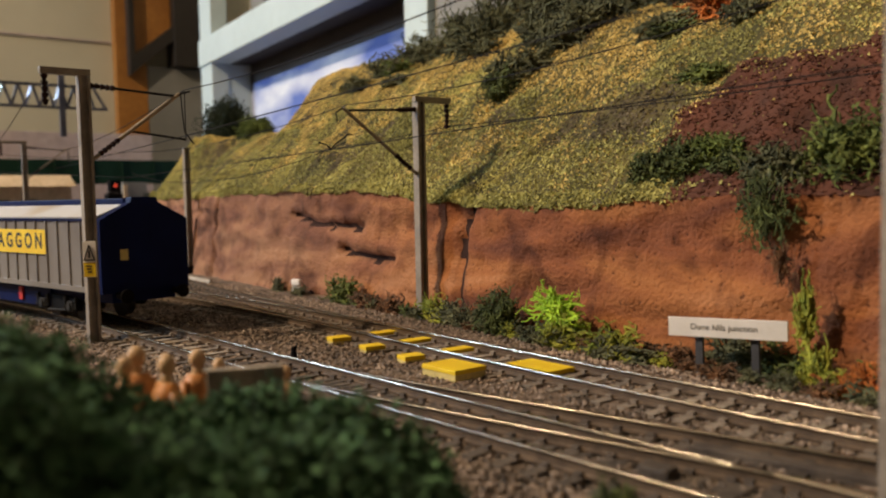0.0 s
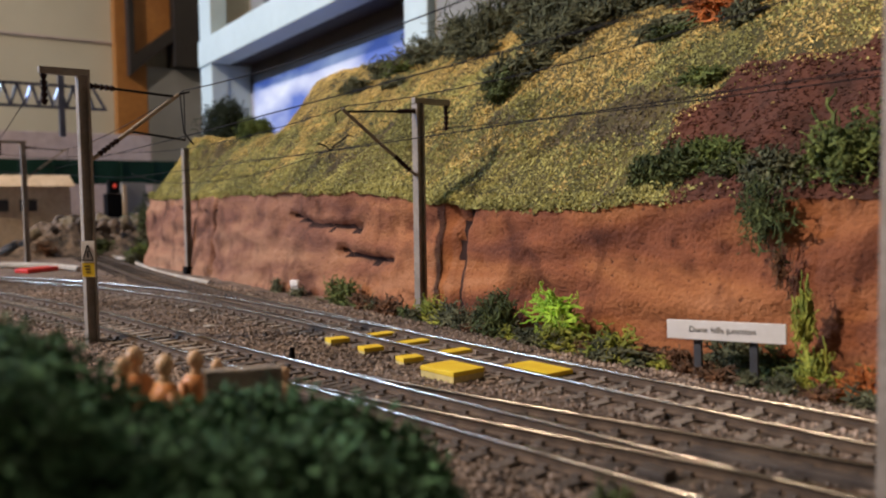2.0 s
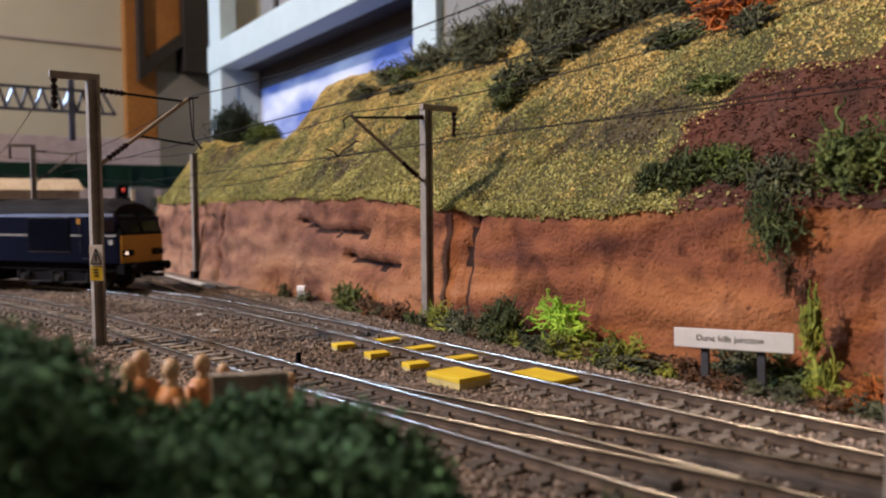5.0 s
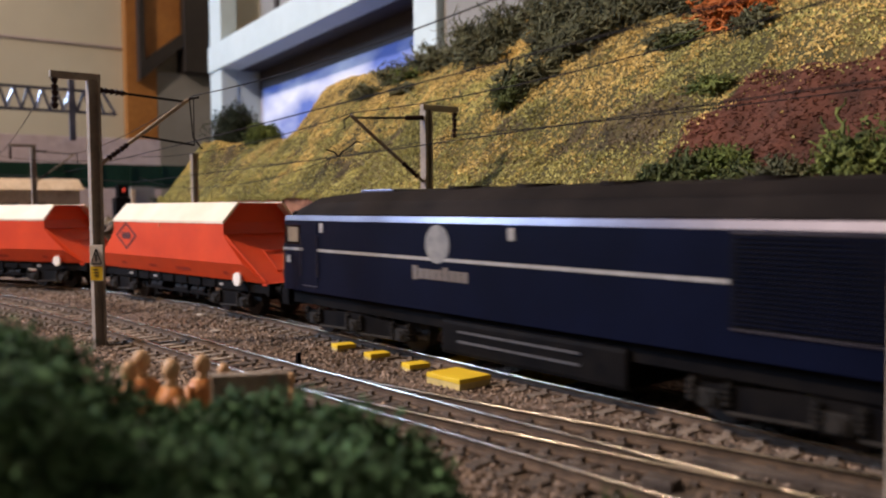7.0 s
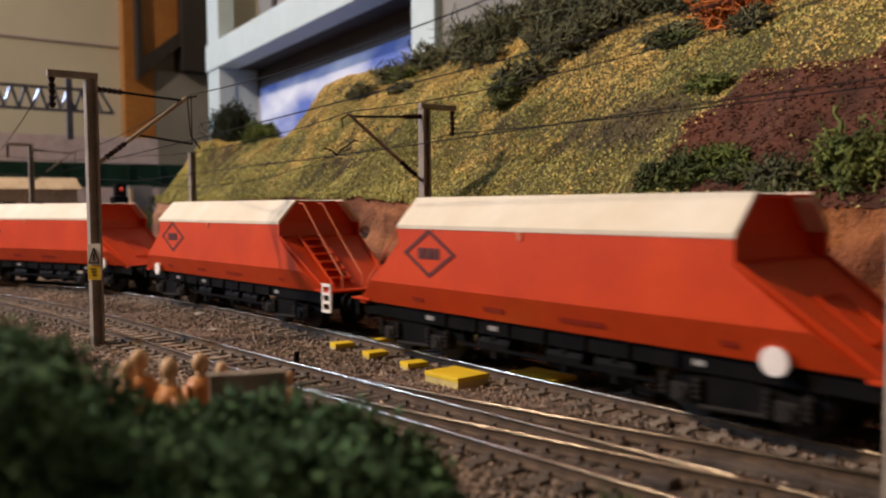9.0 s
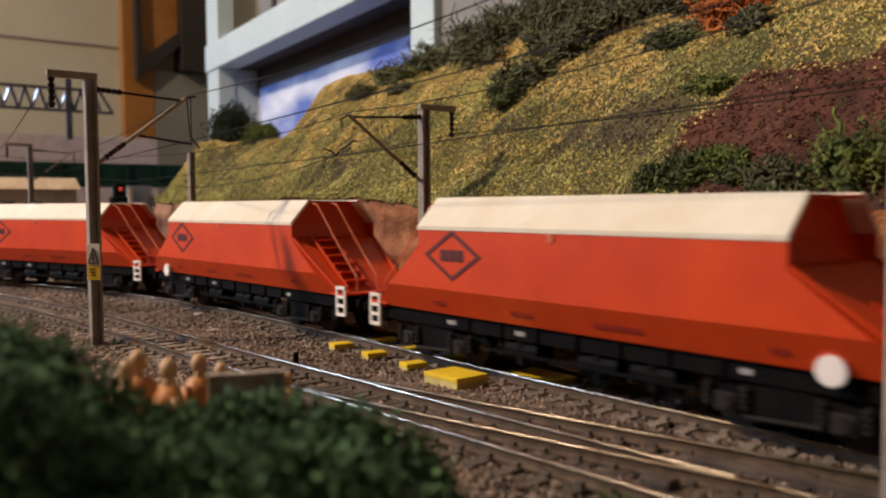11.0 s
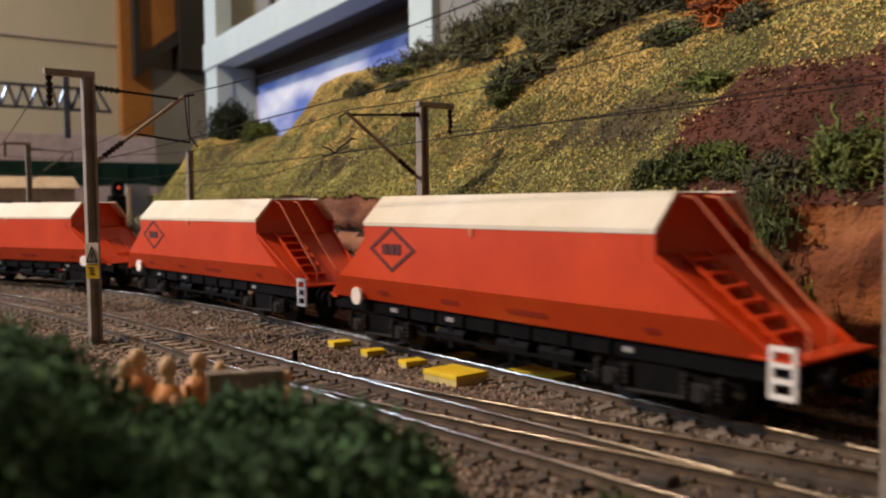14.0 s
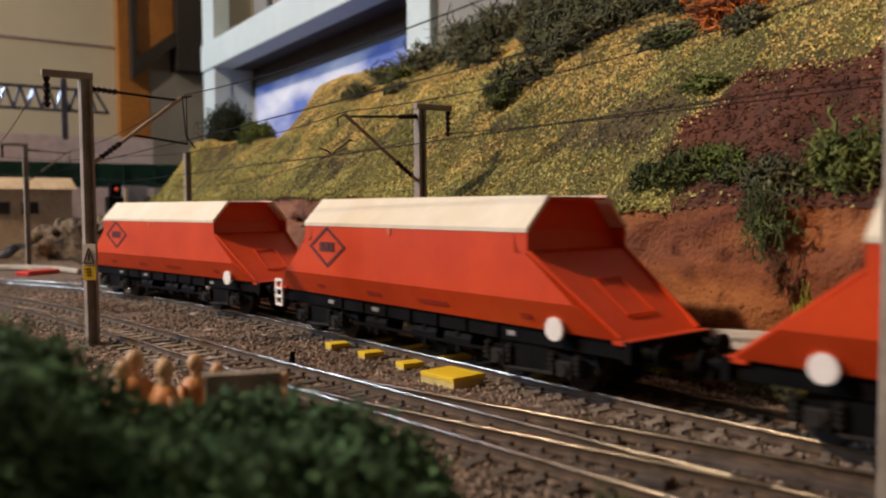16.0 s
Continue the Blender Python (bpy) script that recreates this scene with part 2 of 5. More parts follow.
def rock_material():
    """Painted plaster: orange-brown, turning mauve-pink towards the far end, with stains and dark specks as the shade
    of each small pit.
    """
    m = bpy.data.materials.new("painted_rock")
    m.use_nodes = True
    N, L = m.node_tree.nodes, m.node_tree.links
    b = N["Principled BSDF"]
    b.inputs["Roughness"].default_value, b.inputs["Specular IOR Level"].default_value = 0.9, 0.25
    tc = N.new("ShaderNodeTexCoord")

    def tex(scale, detail, stretch=(1, 1, 1), distort=0.0):
        mp, n = N.new("ShaderNodeMapping"), N.new("ShaderNodeTexNoise")
        mp.inputs["Scale"].default_value = stretch
        n.inputs["Scale"].default_value, n.inputs["Detail"].default_value, n.inputs["Distortion"].default_value = scale, detail, distort
        L.new(tc.outputs["Object"], mp.inputs["Vector"])
        L.new(mp.outputs["Vector"], n.inputs["Vector"])
        return n.outputs["Fac"]

    def ramp(fac, *stops):
        r = N.new("ShaderNodeValToRGB")
        e = r.color_ramp.elements
        while len(e) < len(stops):
            e.new(0.5)
        for k, (p, c) in zip(e, stops):
            k.position, k.color = p, (*c, 1)
        L.new(fac, r.inputs["Fac"])
        return r.outputs["Color"]

    def mix(kind, fac, a, c):
        x = N.new("ShaderNodeMix")
        x.data_type, x.blend_type = "RGBA", kind
        if isinstance(fac, float):
            x.inputs["Factor"].default_value = fac
        else:
            L.new(fac, x.inputs["Factor"])
        L.new(a, x.inputs["A"])
        L.new(c, x.inputs["B"])
        return x.outputs["Result"]

    big = tex(24, 6, (0.45, 1, 1.9), 1.0)
    warm = ramp(big, (0.30, (0.125, 0.042, 0.026)), (0.45, (0.24, 0.08, 0.036)), (0.58, (0.36, 0.135, 0.052)), (0.75, (0.44, 0.195, 0.095)))
    pink = ramp(big, (0.30, (0.14, 0.06, 0.043)), (0.45, (0.255, 0.118, 0.074)), (0.58, (0.35, 0.178, 0.105)), (0.75, (0.42, 0.24, 0.155)))
    xyz, sep = N.new("ShaderNodeMapRange"), N.new("ShaderNodeSeparateXYZ")
    L.new(tc.outputs["Object"], sep.inputs["Vector"])
    add = N.new("ShaderNodeMath")
    add.operation, add.inputs[1].default_value = "MULTIPLY_ADD", 0.22
    L.new(tex(14, 3), add.inputs[0])
    L.new(sep.outputs["X"], add.inputs[2])
    xyz.inputs["From Min"].default_value, xyz.inputs["From Max"].default_value = -0.33, -0.16
    L.new(add.outputs[0], xyz.inputs["Value"])
    base = mix("MIX", xyz.outputs["Result"], pink, warm)
    stains = ramp(tex(50, 5, (1.0, 1, 0.7), 1.2), (0.36, (0.42, 0.38, 0.38)), (0.5, (1, 1, 1)))
    base = mix("MULTIPLY", 0.8, base, stains)
    fine = tex(700, 4)
    # low points of the fine relief are darkened in the colour, like shaded holes
    pit_shade = ramp(fine, (0.30, (0.3, 0.26, 0.26)), (0.38, (1, 1, 1)))
    base = mix("MULTIPLY", 0.9, base, pit_shade)
    L.new(base, b.inputs["Base Color"])
    bp = N.new("ShaderNodeBump")
    bp.inputs["Strength"].default_value, bp.inputs["Distance"].default_value = 1.0, 0.0009
    L.new(fine, bp.inputs["Height"])
    L.new(bp.outputs["Normal"], b.inputs["Normal"])
    return m


M["rock"] = rock_material()


# ---- mesh helpers: all lengths in millimetres ----
def thing(name, label, category, at=(0, 0, 0), turn=0.0, group="", kind=""):
    ob = new(name)
    ob.matrix_basis = pose(at[0] * MM, at[1] * MM, at[2] * MM, 0, 0, turn)
    return tagged(ob, label, category, group, kind)


def link(name, mesh, mat, parent=None, label=""):
    ob = new(name, mesh)
    if mat:
        mesh.materials.clear()
        for k in (mat if isinstance(mat, (list, tuple)) else [mat]):
            mesh.materials.append(M[k] if isinstance(k, str) else k)
    if parent:
        ob.parent = parent
    if label:
        tagged(ob, label)
    return ob


def part(name, bm, mat, parent=None, label="", smooth=False):
    bmesh.ops.scale(bm, vec=(MM, MM, MM), verts=bm.verts)
    bmesh.ops.recalc_face_normals(bm, faces=bm.faces)
    mesh = bpy.data.meshes.new(name)
    bm.to_mesh(mesh)
    bm.free()
    if smooth:
        for f in mesh.polygons:
            f.use_smooth = True
    return link(name, mesh, mat, parent, label)


def raw(name, verts, faces, mat, parent=None, label="", smooth=False):
    mesh = bpy.data.meshes.new(name)
    mesh.from_pydata((np.asarray(verts, float) * MM).tolist(), [], faces if isinstance(faces, list) else faces.tolist())
    mesh.update()
    if smooth:
        for f in mesh.polygons:
            f.use_smooth = True
    return link(name, mesh, mat, parent, label)


def add_box(bm, x0, x1, y0, y1, z0, z1, bevel=0.0):
    g = bmesh.ops.create_cube(bm, size=1.0, matrix=Matrix.Translation(((x0 + x1) / 2, (y0 + y1) / 2, (z0 + z1) / 2))
                              @ Matrix.Diagonal((x1 - x0, y1 - y0, z1 - z0, 1)))
    if bevel:
        edges = list({e for v in g["verts"] for e in v.link_edges})
        bmesh.ops.bevel(bm, geom=edges, offset=bevel, segments=2, affect="EDGES", profile=0.6)
    return bm


def box(*a, bevel=0.0):
    return add_box(bmesh.new(), *a, bevel=bevel)


def add_rod(bm, a, b, r, r2=None, n=8):
    a, b = Vector(a), Vector(b)
    d = b - a
    m = Matrix.Translation((a + b) / 2) @ d.to_track_quat("Z", "Y").to_matrix().to_4x4()
    bmesh.ops.create_cone(bm, cap_ends=True, segments=n, radius1=r, radius2=r if r2 is None else r2, depth=d.length, matrix=m)
    return bm


def rod(a, b, r, r2=None, n=8):
    return add_rod(bmesh.new(), a, b, r, r2, n)


def add_poly(bm, points, axis, lo, hi):
    """A prism: points in the plane across axis, from lo to hi along it."""
    def at(p, v):
        q = list(p)
        q.insert(axis, v)
        return bm.verts.new(q)
    a, b = [at(p, lo) for p in points], [at(p, hi) for p in points]
    n = len(points)
    bm.faces.new(a)
    bm.faces.new(b[::-1])
    for i in range(n):
        bm.faces.new((a[i], a[(i + 1) % n], b[(i + 1) % n], b[i]))
    return bm


def prism(points, axis, lo, hi):
    return add_poly(bmesh.new(), points, axis, lo, hi)


def add_quadstrip(bm, rings):
    """Closed rings of equal length, skinned, with both ends capped."""
    vs = [[bm.verts.new(p) for p in ring] for ring in rings]
    n = len(vs[0])
    for a, b in zip(vs, vs[1:]):
        for i in range(n):
            bm.faces.new((a[i], a[(i + 1) % n], b[(i + 1) % n], b[i]))
    bm.faces.new(vs[0][::-1])
    bm.faces.new(vs[-1])
    return bm


def fnoise(x, y, z=0.0, s=1.0):
    return noise.noise(Vector((x * s, y * s, z * s)))


def lerp_table(table, x):
    return float(np.interp(x, [a for a, _ in table], [b for _, b in table]))


# ---- the lines of the tracks, seen from above ----
def main_y(x):
    """Centre of the main line between x = -560 and -100: straight, then bending towards the room."""
    u = x + 200
    return 0.000062 * u * u + 1.218e-6 * u ** 3


def main_line():
    pts = [(x, main_y(x)) for x in np.arange(-100, -561, -5.0)]
    (x0, y0), (x1, y1) = pts[-2], pts[-1]
    a, r, step = math.atan2(y1 - y0, x1 - x0), 400.0, 10.0
    x, y = x1, y1
    while a < 0:
        a += step / r
        x, y = x + math.cos(a) * step, y + math.sin(a) * step
        pts.append((x, y))
    for i in range(300):
        x, y = x + math.cos(a) * step, y + math.sin(a) * step
        pts.append((x, y))
    pts = pts[::-1]
    slope = 0.000124 * 100 + 3 * 1.218e-6 * 100 ** 2
    c = math.cos(math.atan(slope))
    for i in range(1, 220):
        d = i * 10.0
        pts.append((-100 + d * c, main_y(-100) + d * c * slope))
    return np.array(pts)


MAIN = main_line()


def lengths(line):
    return np.concatenate([[0], np.cumsum(np.linalg.norm(np.diff(line, axis=0), axis=1))])


MAIN_S = lengths(MAIN)
MAIN_S -= np.interp(-200, MAIN[len(MAIN) - 330:, 0], MAIN_S[len(MAIN) - 330:])


def on_line(line, s_table, s):
    return np.array([np.interp(s, s_table, line[:, 0]), np.interp(s, s_table, line[:, 1])])


def offset_line(line, d):
    t = np.gradient(line, axis=0)
    t /= np.linalg.norm(t, axis=1)[:, None]
    return line + np.stack([-t[:, 1], t[:, 0]], 1) * d


def smooth_line(points, step=3.0):
    """A soft curve through a few points."""
    p = [Vector((*q, 0)) for q in points]
    out = []
    for i in range(len(p) - 1):
        a, b = p[max(i - 1, 0)], p[min(i + 2, len(p) - 1)]
        n = max(2, int((p[i + 1] - p[i]).length / step))
        for k in range(n):
            t = k / n
            q = 0.5 * (2 * p[i] + (p[i + 1] - a) * t + (2 * a - 5 * p[i] + 4 * p[i + 1] - b) * t * t
                       + (3 * p[i] - a - 3 * p[i + 1] + b) * t ** 3)
            out.append((q.x, q.y))
    out.append(tuple(points[-1]))
    return np.array(out)


def seat(line, table, s, half):
    """Pose of a vehicle whose two pivots, half apart from its middle, stand on the line."""
    a, b = on_line(line, table, s - half), on_line(line, table, s + half)
    c = (a + b) / 2
    return pose(c[0] * MM, c[1] * MM, 0, 0, 0, math.degrees(math.atan2(b[1] - a[1], b[0] - a[0])))


# ---- room ----
def room():
    def slab(name, label, cat, *a, mat):
        ob = part(name, box(*a), mat)
        return tagged(ob, label, cat, kind="structure")
    slab("floor", "dark carpet floor of the room under the layout", "floor", -2300, 3000, -2300, 900, -960, -900, mat="carpet")
    slab("ceiling", "plain painted ceiling of the room", "ceiling", -2300, 3000, -2300, 900, 1500, 1560, mat="ceiling")
    slab("wall_west", "cream painted room wall with faint panel seams", "wall", -1760, -1700, -2300, 900, -900, 1500, mat="cream_wall")
    slab("wall_east", "cream painted room wall", "wall", 2940, 3000, -2300, 900, -900, 1500, mat="cream_wall")
    slab("wall_north", "cream painted room wall behind the layout", "wall", -1700, 2940, 840, 900, -900, 1500, mat="cream_wall")
    slab("wall_south", "cream painted room wall", "wall", -1700, 2940, -2300, -2240, -900, 1500, mat="cream_wall")
    t = tagged(part("trim", box(-1700, -1696, -2240, 345, 358, 361), "pink_board"), "thin horizontal panel seam on the cream wall", "trim", kind="structure")
    board = thing("layout_table", "wooden baseboard table that carries the model railway", "table", (0, 0, 0))
    part("board_top", box(-1500, 2600, -1300, 480, -24, -7, bevel=2), "board", board)
    for x in (-1400, -100, 1200, 2500):
        for y in (-1230, 420):
            part("leg", box(x - 22, x + 22, y - 22, y + 22, -900, -24.2, bevel=3), "board", board)


def window():
    w = thing("window_1", "daylight window with a pale frame in the cream wall", "window", (-1700, -1100, 700), 0, kind="structure")
    for y0, y1, z0, z1 in ((-230, 230, 200, 230), (-230, 230, -230, -200), (-230, -200, -199, 199), (200, 230, -199, 199)):
        part("frame_bar", box(0.5, 26, y0, y1, z0, z1, bevel=2), "pale_frame", w)
    part("sill", box(0.5, 60, -250, 250, -252, -231, bevel=3), "pale_frame", w)


room()
window()


# ---- painted shelf unit and sky board behind the hill ----
def shelf_unit():
    u = thing("shelf_unit", "pale blue-white painted open shelf frame behind the hill", "shelf", (-1180, 330, 0), math.degrees(math.atan2(-44, 442)))
    for x0, x1 in ((-58, -2), (571, 611), (747, 765)):
        part("post", box(x0, x1, 0, 26, -7, 249, bevel=2), "pale_frame", u)
        part("post", box(x0, x1, 0, 26, 289, 700, bevel=2), "pale_frame", u)
    part("beam", box(-58, 1240, -3, 30, 249.2, 288.8, bevel=2), "pale_frame", u)
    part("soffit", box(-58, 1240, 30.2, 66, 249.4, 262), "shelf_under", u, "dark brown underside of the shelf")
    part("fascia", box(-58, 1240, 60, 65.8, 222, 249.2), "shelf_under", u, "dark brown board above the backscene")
    part("end_panel", box(-16, -4, 26.4, 70, -6, 249), "pale_frame", u)
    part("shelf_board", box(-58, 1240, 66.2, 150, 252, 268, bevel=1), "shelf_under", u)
    part("side_panel", box(611.4, 746.6, 8, 16, -6, 249), "grey_panel", u, "plain dark grey panel")
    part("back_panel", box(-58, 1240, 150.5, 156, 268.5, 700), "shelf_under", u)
    part("inner_panel", box(0, 250, 60, 66, 289.4, 700), "grey_panel", u, "grey cupboard door panel")
    part("inner_edge", box(70, 84, 56, 59.8, 289.4, 700, bevel=1), "shelf_under", u)


shelf_unit()
sky = part("backdrop", box(-3, 1238, 60, 64, -7, 221.6), "sky")
sky.matrix_basis = pose(-1.18, 0.33, 0, 0, 0, math.degrees(math.atan2(-44, 442)))
tagged(sky, "blue sky and white clouds printed on a backscene board", "backdrop", kind="structure")


def wooden_frame():
    f = thing("cupboard", "orange stained wooden cupboard side with a dark framed panel", "cupboard", (-1700, 352, 0))
    part("stile", box(0.2, 22, -10, 50, -900, 700, bevel=2), "orange_wood", f)
    part("panel", prism([(20, 325), (98, 386), (98, 700), (20, 700)], 0, 22.2, 27), "orange_wood", f, "orange wood door panel")
    part("dark_frame", prism([(11, 294), (98, 369), (98, 397), (21, 335), (21, 700), (11, 700)], 0, 22.4, 44), "dark_wood", f)
    part("dark_side", box(0.2, 46, 98.4, 190, 318, 700, bevel=2), "dark_wood", f)
    part("grey_side", box(0.2, 21, 50.4, 300, -900, 317.6, bevel=2), "grey_panel", f)


wooden_frame()


# ---- ground: ballast sheet ----
def ground():
    xs = np.concatenate([np.arange(-1480, -760, 24.0), np.arange(-760, 30, 3.0), np.arange(30, 2580, 60.0)])
    ys = np.concatenate([np.arange(-1280, -170, 60.0), np.arange(-170, 75, 3.0), np.arange(75, 440, 40.0)])
    X, Y = np.meshgrid(xs, ys, indexing="ij")
    Z = np.array([[-3.25 + 0.6 * fnoise(x, y, 0, 0.09) + 0.7 * fnoise(x, y, 3, 0.025) for y in ys] for x in xs])
    # the verge by the hedge dips a little below the track bed
    Z -= np.clip((-78 - Y) / 20, 0, 1) * 1.5
    V = np.stack([X, Y, Z], -1).reshape(-1, 3)
    n, m = len(xs), len(ys)
    i = np.arange(n * m).reshape(n, m)
    F = np.stack([i[:-1, :-1], i[1:, :-1], i[1:, 1:], i[:-1, 1:]], -1).reshape(-1, 4)
    ob = raw("ground", V, F, "ballast", smooth=True)
    tagged(ob, "brown ballast and earth of the model railway", "ground", kind="structure")


ground()


def scatter(name, label, cat, centres, sizes, mat, rng, flat=0.7, crumb=False):
    """Many small uneven stones or crumbs in one mesh."""
    if crumb:
        base = np.array([(1, 0.1, -0.5), (-0.6, 0.9, -0.4), (-0.5, -0.9, -0.4), (0.05, 0, 1)], float)
        tri = np.array([(0, 1, 3), (1, 2, 3), (2, 0, 3), (0, 2, 1)])
    else:
        base = np.array([(1, 0, 0), (0, 1, 0), (-1, 0, 0), (0, -1, 0), (0, 0, 1), (0, 0, -1)], float)
        tri = np.array([(0, 1, 4), (1, 2, 4), (2, 3, 4), (3, 0, 4), (1, 0, 5), (2, 1, 5), (3, 2, 5), (0, 3, 5)])
    c = len(base)
    n = len(centres)
    a = rng.uniform(0, 2 * math.pi, n)
    t = rng.uniform(-0.6, 0.6, n)
    ca, sa, ct, st = np.cos(a), np.sin(a), np.cos(t), np.sin(t)
    Rm = np.zeros((n, 3, 3))
    Rm[:, 0, 0], Rm[:, 0, 1], Rm[:, 0, 2] = ca, -sa * ct, sa * st
    Rm[:, 1, 0], Rm[:, 1, 1], Rm[:, 1, 2] = sa, ca * ct, -ca * st
    Rm[:, 2, 1], Rm[:, 2, 2] = st, ct
    b = base[None] * rng.uniform(0.6, 1.3, (n, c, 1)) * np.array([1, 0.8, flat])
    V = np.einsum("nij,nkj->nki", Rm, b) * np.asarray(sizes)[:, None, None] + np.asarray(centres)[:, None]
    F = tri[None] + c * np.arange(n)[:, None, None]
    ob = raw(name, V.reshape(-1, 3), F.reshape(-1, 3), mat)
    return tagged(ob, label, cat, kind="stuff")


rng = np.random.default_rng(4)


def stones():
    n = 46000
    x = -90 - 520 * rng.uniform(0, 1, n) ** 1.6 + 60 * rng.uniform(0, 1, n)
    y = rng.uniform(-105, 38, n)
    z = -3.05 - np.clip((-78 - y) / 20, 0, 1) * 1.5 + rng.uniform(-0.25, 0.25, n)
    scatter("ballast_stones", "loose brown and grey ballast stones between the tracks", "ballast", np.stack([x, y, z], 1), rng.uniform(0.35, 1.1, n), "stones", rng)


stones()


# ---- tracks ----
def rail_mesh(name, line, parent, width=0.95):
    """Rail: web and foot in rust, polished head on top."""
    t = np.gradient(line, axis=0)
    t /= np.linalg.norm(t, axis=1)[:, None]
    nrm = np.stack([-t[:, 1], t[:, 0]], 1)
    prof = [(-1.3, -2.5), (-1.3, -2.1), (-0.3, -1.8), (-0.3, -0.9), (-width / 2, -0.7), (-width / 2, -0.08), (-width / 2 + 0.12, 0),
            (width / 2 - 0.12, 0), (width / 2, -0.08), (width / 2, -0.7), (0.3, -0.9), (0.3, -1.8), (1.3, -2.1), (1.3, -2.5)]
    V = np.array([[(*(p + nn * a), z) for a, z in prof] for p, nn in zip(line, nrm)])
    n, k = V.shape[:2]
    i = np.arange(n * k).reshape(n, k)
    F = np.stack([i[:-1, :-1], i[1:, :-1], i[1:, 1:], i[:-1, 1:]], -1).reshape(-1, 4)
    ob = raw(name, V.reshape(-1, 3), F, ["rail", "rail_head"], parent)
    for f in ob.data.polygons:
        if f.index % (k - 1) in (4, 5, 6, 7, 8):
            f.material_index = 1
            f.use_smooth = True
    return ob


SLEEPERS = {}


def sleeper_mesh(length, mat):
    key = (round(length), mat)
    if key not in SLEEPERS:
        bm = bmesh.new()
        add_box(bm, -1.35, 1.35, -length / 2, length / 2, -4.2, -2.45, bevel=0)
        for y in (-8.25, 8.25):
            add_box(bm, -0.8, 0.8, y - 1.9, y - 0.7, -2.45, -1.6)
            add_box(bm, -0.8, 0.8, y + 0.7, y + 1.9, -2.45, -1.6)
        bmesh.ops.scale(bm, vec=(MM, MM, MM), verts=bm.verts)
        mesh = bpy.data.meshes.new("sleeper")
        bm.to_mesh(mesh)
        bm.free()
        mesh.materials.append(M[mat])
        SLEEPERS[key] = mesh
    return SLEEPERS[key]


def track(label, line, sleepers=True, length=30.0, mat="sleeper", spacing=7.5, pale_before=None):
    t = thing("railway_track", label, "railway track", group="tracks")
    for d in (-8.25, 8.25):
        rail_mesh("rail", offset_line(line, d), t)
    table = lengths(line)
    if sleepers:
        r = random.Random(7)
        for s in np.arange(2, table[-1], spacing):
            a, b = on_line(line, table, s - 1), on_line(line, table, s + 1)
            c = (a + b) / 2
            pale = pale_before is not None and c[0] < pale_before
            ob = new("sleeper", sleeper_mesh(length, "sleeper_grey" if pale else mat))
            ob.parent = t
            ob.matrix_basis = pose(c[0] * MM, c[1] * MM, r.uniform(-0.15, 0.1) * MM, 0, 0,
                                   math.degrees(math.atan2(b[1] - a[1], b[0] - a[0])) + r.uniform(-1.2, 1.2))
    return t


vis = (MAIN_S > -560) & (MAIN_S < 260)
main_vis = smooth_line(MAIN[vis], 6)
track("main line model track with weathered grey sleepers below the rock", main_vis, mat="sleeper_grey")
# the line hidden from view, out to the end of the table
rest_a = MAIN[(MAIN_S <= -555) & (MAIN_S > -2900)]
rest_b = MAIN[MAIN_S >= 255]
track("model track curving away round the room end of the layout", rest_a, spacing=30)
track("model track running on along the layout", rest_b, spacing=30)
siding = smooth_line([(-236, 1.5), (-300, 3), (-380, 6), (-460, 11), (-560, 21), (-680, 36), (-800, 50)])
track("dusty model siding that leaves the main line along the rock foot", siding, mat="sleeper")
NEAR_PTS = [(-640, -148), (-560, -110), (-494, -86), (-400, -69.5), (-308, -61.5), (-241, -57.2), (-195, -53.5), (-158, -51), (-110, -47), (-80, -44.5), (0, -38), (120, -28)]
near_line = smooth_line(NEAR_PTS)
track("near line of model track with pale and black plastic sleepers", near_line, pale_before=-252)
cross = smooth_line([(-193, -53.0), (-155, -45.8), (-118, -37.5), (-95, -32.2), (-63, -25), (0, -11), (60, -2)])
track("crossover track that joins the near line to the main line", cross, spacing=7.5)
hidden_near = smooth_line([(-640, -148), (-720, -200), (-800, -290), (-860, -420), (-840, -560), (-740, -660), (-560, -720), (-300, -740), (600, -740)], 10)
track("near line curving away round the layout", hidden_near, spacing=30)


# ---- point-work covers ----
def cover(at, sx, sy, h, turn, label):
    t = thing("point_cover", label, "point cover", at, turn, group="yellow point covers")
    part("lid", box(-sx / 2, sx / 2, -sy / 2, sy / 2, h - 1.3, h, bevel=0.2), "yellow", t)
    part("casing", box(-sx / 2 + 0.15, sx / 2 - 0.15, -sy / 2 + 0.15, sy / 2 - 0.15, 0, h - 1.32), "yellow_side", t, "bare pale card casing")


cover((-177.5, -19.6, -2.9), 14.2, 11.2, 3.1, 2, "large yellow point motor cover with pale card sides on the ballast")
for x, y, l in ((-198.1, -16.4, 7.0), (-220.5, -15.8, 7.0), (-242.2, -15.4, 7.0)):
    cover((x - 4, y, -3.4), 5.5, l, 2.5, -8, "small yellow point cover on the ballast beside the rails")
for x, y in ((-203, 1.5), (-226, 2.0), (-247, 2.2)):
    cover((x, y, -3.9), 5, 11, 2.5, 0, "small yellow point cover between the rails")
t = thing("crossing_plate", "yellow flat crossing plate between the main line rails", "plate", (-165, 0.6, -2.45))
part("plate", box(-9, 8, -6.3, 6.0, 0, 1.4, bevel=0.3), "yellow", t)


